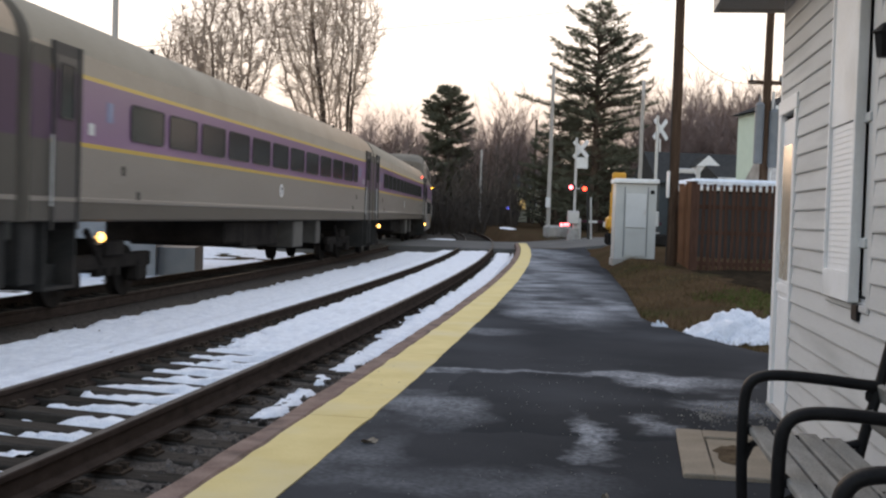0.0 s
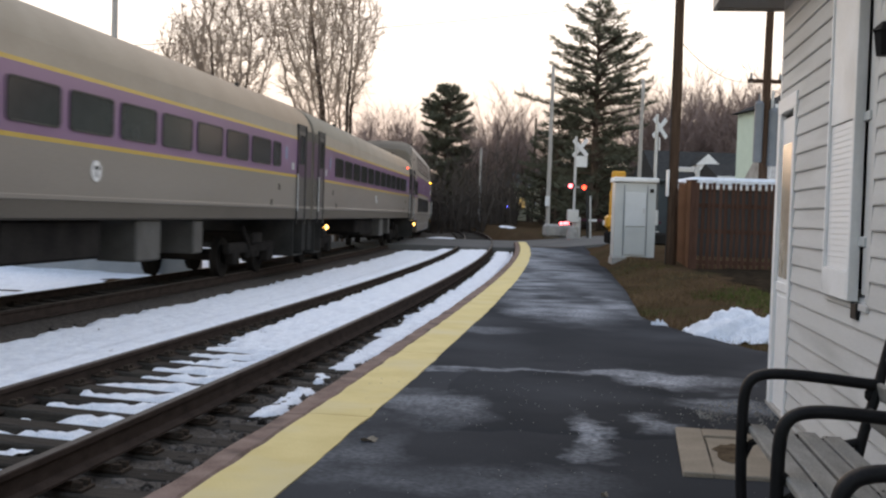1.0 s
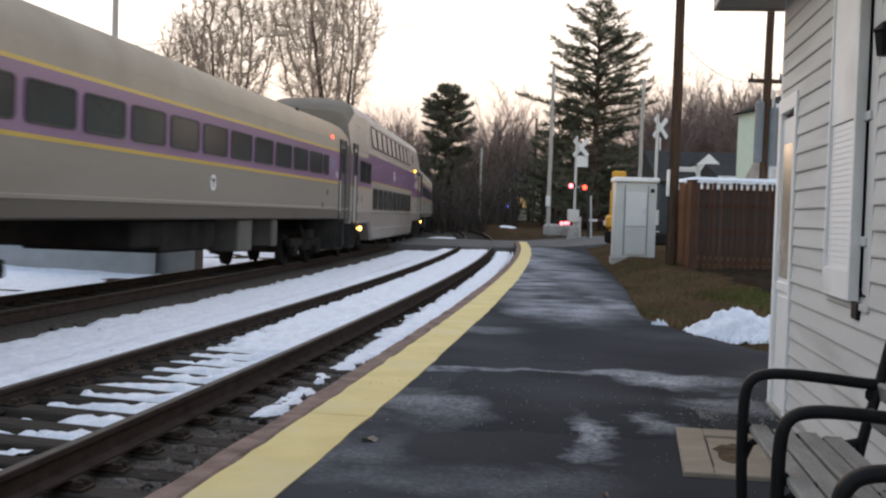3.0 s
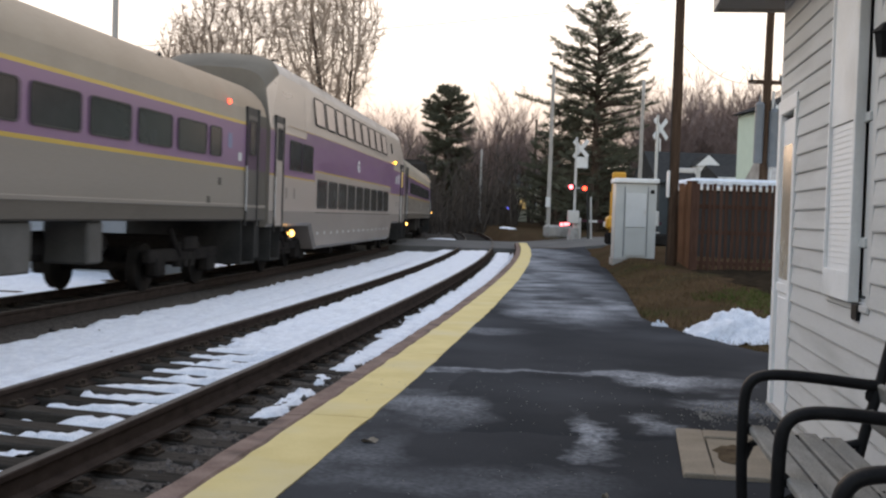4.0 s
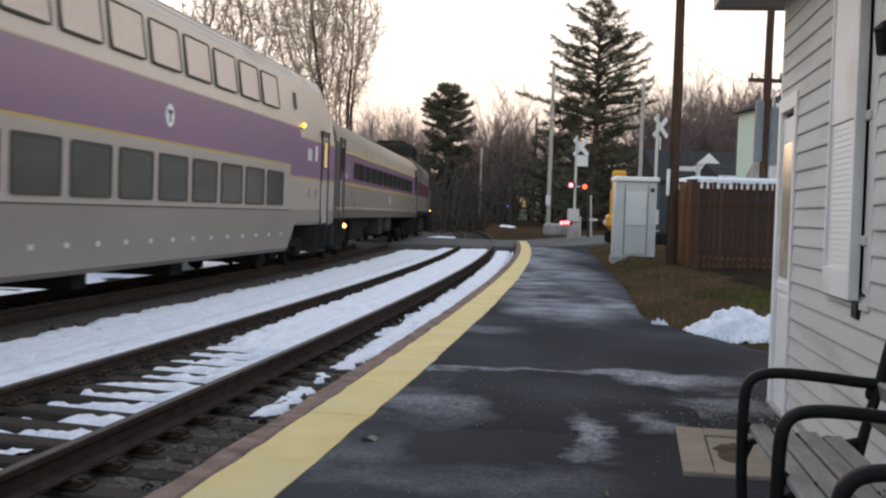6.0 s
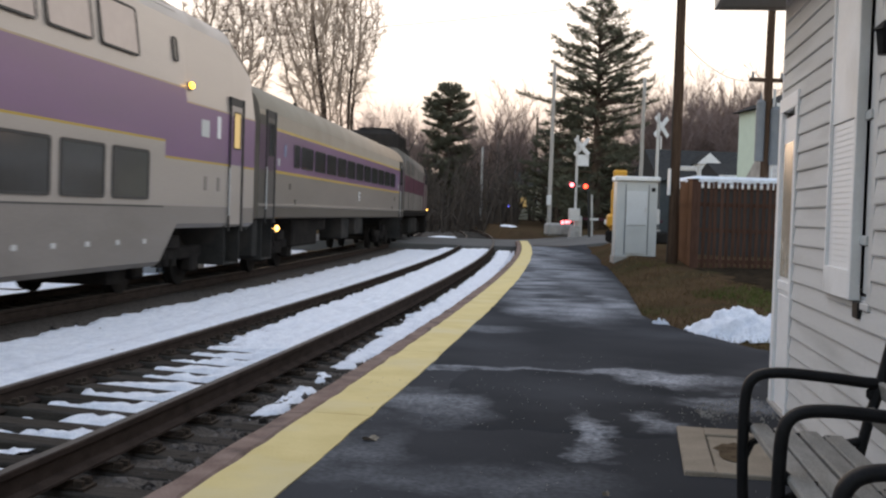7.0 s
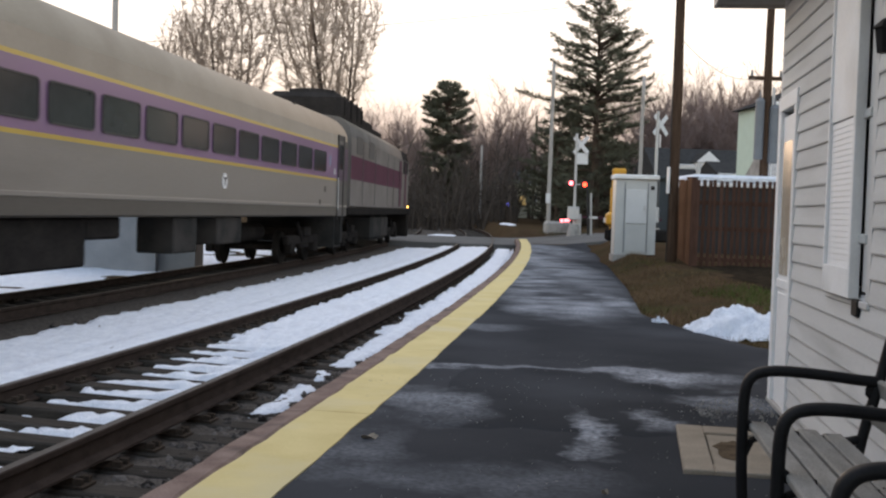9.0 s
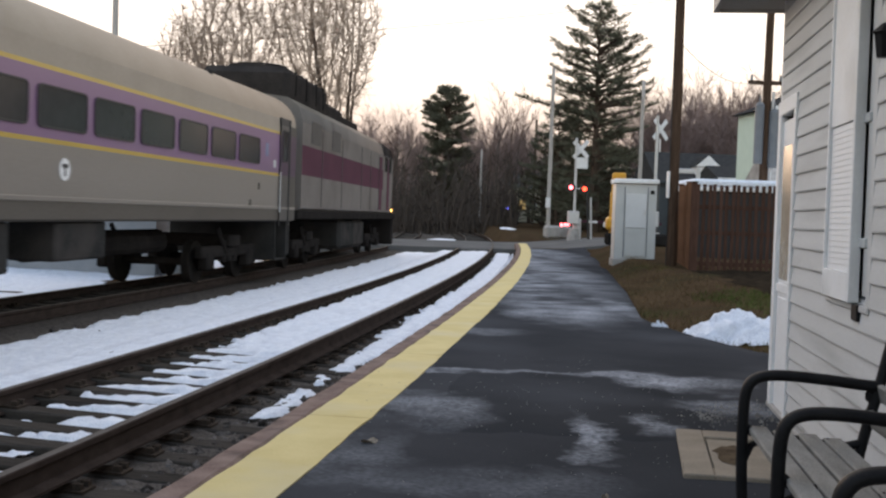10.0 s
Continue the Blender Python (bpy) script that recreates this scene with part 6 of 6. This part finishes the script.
def pine(seed, h, outline, whorls, label, density=1.0, bare=0.06, lift=0.35, extra=()):
    """An old pine: long limbs sweeping up at their ends, flat sprays of needles along them, sky between.
    outline: reach of the limbs at shares of the height; extra: single long limbs (height share, bearing, length)."""
    rnd = random.Random(seed)
    tr = thing("pine_tree", Matrix(), label, "tree", "evergreens")
    limbs, nv, nf = [], [], []
    v, f = limb_mesh([(Vector((0.03 * h * math.sin(i * 0.9) * 0.12, 0, -0.5 + (h + 0.3) * i / 8)), Vector((0.03 * h * math.sin((i + 1) * 0.9) * 0.12, 0, -0.5 + (h + 0.3) * (i + 1) / 8)), 0.017 * h * (1 - i / 8.4), 0.017 * h * (1 - (i + 1) / 8.4)) for i in range(8)], 8)
    mesh_of("trunk", v, f, "bark", tr, smooth=True)

    def reach_at(q):
        for (a, r0), (b, r1) in zip(outline, outline[1:]):
            if q <= b:
                return r0 + (r1 - r0) * (q - a) / (b - a)
        return outline[-1][1]

    def spray(c, d, s):
        """Needle bundles fanned out round a twig's end."""
        for _ in range(7):
            e = (d * 0.8 + Vector((rnd.gauss(0, 0.75), rnd.gauss(0, 0.75), rnd.gauss(0.25, 0.45)))).normalized()
            side = e.orthogonal().normalized() * s * rnd.uniform(0.05, 0.09)
            o = c + Vector((rnd.gauss(0, 0.16), rnd.gauss(0, 0.16), rnd.gauss(0, 0.07))) * s
            k = len(nv)
            nv.extend((tuple(o - side), tuple(o + side), tuple(o + e * s * rnd.uniform(0.55, 1.0))))
            nf.append((k, k + 1, k + 2))

    def limb(z, a, ln, rise):
        d = Vector((math.cos(a), math.sin(a), rise))
        q = Vector((0, 0, z))
        r = 0.035 + 0.012 * ln
        n = max(4, int(ln / 0.30))
        for j in range(n):
            g = j / n
            d.z += (0.10 if g > 0.55 else -0.015) * lift * 10 / n
            b = q + d.normalized() * ln / n
            limbs.append((q, b, r * (1 - g * 0.85), r * (1 - (j + 1) / n * 0.85)))
            if g > 0.25:
                for _ in range(int(2.2 * density + rnd.random())):
                    w = rnd.choice((-1, 1)) * rnd.uniform(0.1, 0.75) * (1.25 - g)
                    tip = b + Vector((-math.sin(a) * w + math.cos(a) * 0.25, math.cos(a) * w + math.sin(a) * 0.25, rnd.uniform(-0.02, 0.22)))
                    limbs.append((b, tip, 0.014, 0.007))
                    spray(tip, (tip - b).normalized(), rnd.uniform(0.34, 0.56))
                spray(b, d.normalized(), 0.45)
            q = b

    for i in range(whorls):
        g = bare + (0.985 - bare) * i / (whorls - 1)
        for k in range(rnd.randint(4, 6) + (3 if density > 2 else 0)):
            if rnd.random() > 0.1:
                limb(h * g + rnd.uniform(-0.25, 0.25), rnd.random() * 2 * math.pi, reach_at(g) * rnd.uniform(0.5, 1.12), rnd.uniform(0.05, 0.42) + 0.8 * max(0, g - 0.55))
    for g, a, ln in extra:
        limb(h * g, radians(a), ln, 0.22)
    for i in range(3):
        limb(h * 0.97, i * 2.1, 0.7, 1.4)
    v, f = limb_mesh(limbs, 4)
    tagged(mesh_of("limb_frame", v, f, "bark", tr), "brown limbs", kind="stuff")
    mesh_of("needles", nv, nf, "needle", tr, "dark green needle sprays")
    return tr


def build_trees():
    crown_tree(11, (-5.75, 52, 8.7), (2.7, 2.6, 4.9), (-5.0, 52), 5, "large many-stemmed bare tree with fine pale twigs beyond the train", 3600)
    crown_tree(23, (-9.7, 50, 7.6), (2.3, 2.0, 4.0), (-9.5, 50), 5, "many-stemmed bare tree with fine pale twigs beyond the train", 2200)
    crown_tree(57, (-12.4, 53, 7.0), (1.5, 1.5, 3.6), (-12.0, 53), 3, "smaller bare tree with fine pale twigs beyond the train", 1000)
    far = [bare_tree(s, 16, 4, 0.42, 0.019, "tall leafless tree in the distant woods", "twig_far") for s in (31, 37, 41)]
    rnd = random.Random(77)
    spots = []
    for i in range(84):
        y = rnd.uniform(118, 185)
        px = rnd.choice((rnd.uniform(-0.09, 0.01), rnd.uniform(0.0, 0.09), rnd.uniform(0.16, 0.32), rnd.uniform(0.17, 0.30)))
        spots.append((px * y, y, rnd.uniform(0.50, 0.68) * (0.62 if px < 0.0 else 0.92 if px < 0.15 else 1.05) * (y / 150) ** 0.7))
    for px, y, s in ((0.036, 118, 0.68), (0.05, 122, 0.70), (0.062, 125, 0.66), (0.075, 126, 0.62), (0.20, 100, 0.60), (0.225, 104, 0.66), (0.25, 98, 0.64), (0.27, 108, 0.72), (0.285, 92, 0.70), (-0.035, 130, 0.6), (-0.065, 120, 0.55)):
        spots.append((px * y, y, s))
    for i in range(54):
        px = rnd.uniform(0.165, 0.29) if i < 30 else rnd.uniform(-0.075, -0.02) if i < 42 else rnd.uniform(0.02, 0.085)
        y = rnd.uniform(96, 140) if i < 30 else rnd.uniform(118, 150)
        spots.append((px * y, y, (y / 110) * rnd.uniform(0.62, 0.76) if i < 30 else rnd.uniform(0.54, 0.66)))
    # unseen trees far to the right, added to darken window reflections and horizon light
    for i in range(30):
        y = rnd.uniform(-30, 120)
        spots.append((rnd.uniform(48, 80) + 0.25 * max(0, y), y, rnd.uniform(0.8, 1.15)))
    for i, (x, y, s) in enumerate(spots):
        src = far[i % 3]
        m = pose(x, y, 0.9, 0, 0, rnd.uniform(0, 360))
        if i < 3:
            src.matrix_basis = m
            src.scale = (s, s, s)
        else:
            c = copy_thing(src, m)
            c.scale = (s, s, s)
    p = pine(5, 17.6, ((0.0, 3.4), (0.2, 3.3), (0.42, 3.6), (0.58, 4.5), (0.76, 3.9), (0.89, 2.5), (0.95, 1.5), (1.0, 0.5)), 40, "tall old pine with ragged spreading limbs past the crossing", 1.5, 0.06, 0.42, ((0.52, 178, 6.2), (0.62, 5, 4.2)))
    p.matrix_basis = pose(11.6, 88, 0.4)
    p = pine(9, 15.4, ((0.0, 2.2), (0.4, 2.8), (0.65, 3.0), (0.82, 2.6), (0.93, 1.7), (1.0, 0.6)), 44, "dense dark pine at the edge of the woods", 2.6, 0.05, 0.25)
    p.matrix_basis = pose(0.1, 129, 0.4)
    sm = pine(15, 8.0, ((0.0, 2.4), (0.3, 2.6), (0.6, 1.9), (1.0, 0.3)), 16, "small dark evergreen in the understorey", 1.0, 0.05, 0.2)
    sm.matrix_basis = pose(14.2, 100, 0.7)
    # the first nine stand unseen at the right, added to darken window reflections
    for x, y, s in ((44, 70, 1.5), (52, 50, 1.6), (40, 88, 1.5), (56, 34, 1.6), (47, 60, 1.4), (58, 18, 1.5), (38, 100, 1.5), (60, 2, 1.5), (50, 82, 1.6), (13.3, 96, 1.35), (9.6, 97, 1.25), (11.5, 99, 1.5), (9.0, 104, 1.05), (12.6, 112, 1.3), (16.5, 108, 0.9), (10.3, 92, 0.8), (-3.0, 133, 0.9)):
        c = copy_thing(sm, pose(x, y, 0.5, 0, 0, x * 77))
        c.scale = (s, s, s)
    # understorey of stems and brush
    segs = []
    for i in range(5200):
        y = rnd.uniform(98, 175)
        x = y * rnd.uniform(-0.13, 0.33)
        if 0.065 < x / y < 0.09 and y < 130:
            continue
        h = rnd.uniform(1.6, 5.2) if rnd.random() < 0.75 else rnd.uniform(5, 9)
        q, d = Vector((x, y, ground_z(x, y) - 0.2)), Vector((rnd.gauss(0, 0.12), rnd.gauss(0, 0.12), 1)).normalized()
        m = q + d * h * 0.5
        e = m + (d + Vector((rnd.gauss(0, 0.25), rnd.gauss(0, 0.2), 0))).normalized() * h * 0.5
        r = rnd.uniform(0.025, 0.07)
        segs += [(q, m, r, r * 0.7), (m, e, r * 0.7, r * 0.2)]
        for _ in range(5):
            b = q.lerp(m, rnd.uniform(0.3, 1)) if rnd.random() < 0.5 else m.lerp(e, rnd.random())
            t = b + Vector((rnd.gauss(0, 0.5), rnd.gauss(0, 0.4), rnd.uniform(0.2, 0.9))) * h * 0.28
            segs.append((b, t, 0.03, 0.012))
    v, f = limb_mesh(segs, 3)
    tagged(mesh_of("understorey", v, f, "brush"), "dark tangle of leafless brush and saplings", "brush", kind="stuff")
    # wooded rise behind everything
    xs = [-420 + 7 * i for i in range(141)]
    verts = []
    for j, (y, k) in enumerate(((185, 0.0), (200, 0.55), (214, 0.9), (230, 1.0), (300, 0.4))):
        for x in xs:
            verts.append((x, y + abs(x) * -0.12, (8.5 + 3.2 * noise.noise(Vector((x * 0.05, 2, 0))) + 1.6 * noise.noise(Vector((x * 0.25, 5, 0)))) * k - 0.5))
    w = len(xs)
    faces = [(j * w + i, j * w + i + 1, (j + 1) * w + i + 1, (j + 1) * w + i) for j in range(4) for i in range(w - 1)]
    tagged(mesh_of("backdrop", verts, faces, "brush", smooth=True), "dark wooded rise closing the distance", "backdrop", kind="structure")


def build_grass():
    rnd = random.Random(12)
    verts, faces = [], []
    for i in range(16000):
        y = 10 + 22 * rnd.random() ** 1.4
        x = plat_right(y) + 0.05 + (7.5 - plat_right(y)) * rnd.random() ** 1.2
        if noise.noise(Vector((x * 0.9, y * 0.9, 2))) < -0.35:
            continue
        z = ground_z(x, y)
        if x > 5.0 and y > 24.1 - 6.6 * smooth01((x - 4.95) / 6.3 * 9):
            continue
        h, w, a = rnd.uniform(0.03, 0.085), rnd.uniform(0.004, 0.009), rnd.random() * 6.3
        dx, dy = math.cos(a) * w, math.sin(a) * w
        k = len(verts)
        lx, ly = rnd.gauss(0, 0.035), rnd.gauss(0, 0.035)
        verts += [(x - dx, y - dy, z - 0.01), (x + dx, y + dy, z - 0.01), (x + lx, y + ly, z + h)]
        faces.append((k, k + 1, k + 2))
    tagged(mesh_of("grass", verts, faces, "grass"), "sparse dead brown and dull green grass", "grass", kind="stuff")
    verts, faces = [], []
    for i in range(26000):
        y = 11 + 9 * rnd.random() ** 1.2
        x = plat_right(y) + 0.5 + (8.5 - plat_right(y)) * rnd.random()
        d = x - plat_right(y)
        if rnd.random() > smooth01((d - 0.9 - 1.2 * fbm(x, y, 0.7)) / 1.3):
            continue
        if x > 5.0 and y > 24.1 - 6.6 * smooth01((x - 4.95) / 6.3 * 9):
            continue
        z = ground_z(x, y)
        h, w, a = rnd.uniform(0.03, 0.075), rnd.uniform(0.005, 0.011), rnd.random() * 6.3
        dx, dy = math.cos(a) * w, math.sin(a) * w
        k = len(verts)
        verts += [(x - dx, y - dy, z - 0.01), (x + dx, y + dy, z - 0.01), (x + rnd.gauss(0, 0.03), y + rnd.gauss(0, 0.03), z + h)]
        faces.append((k, k + 1, k + 2))
    tagged(mesh_of("grass", verts, faces, "green_grass"), "thin dull green turf towards the fence", "grass", kind="stuff")


build_ground()
build_platform()
build_patch()
build_road()
build_bed()
build_snow()
snow_pile(3.48, 12.6, 0.19, 0.73, 0.68, 0.32, 3)
snow_pile(2.6, 13.4, 0.17, 0.11, 0.11, 0.08, 5)
build_station()
build_bench()
build_slab()
build_debris()
leaf(-0.36, 6.0, 0.045, 20)
leaf(0.62, 4.6, 0.018, 70)
leaf(0.75, 4.95, 0.015, 10)
fence_run("fence", (5.37, 24.35), (11.3, 24.1), 0.28, 1.83, "fence", "dark brown picket fence beside the lawn")
fence_run("fence", (5.72, 27.5), (5.37, 24.45), 0.32, 1.83, "fence_light", "lighter cedar side panel of the picket fence")
build_fence_foot()
build_cabinet()
build_poles()
build_crossing()
build_houses()
build_trees()
build_grass()
build_stones()
build_train()
build_tracks()
motions()
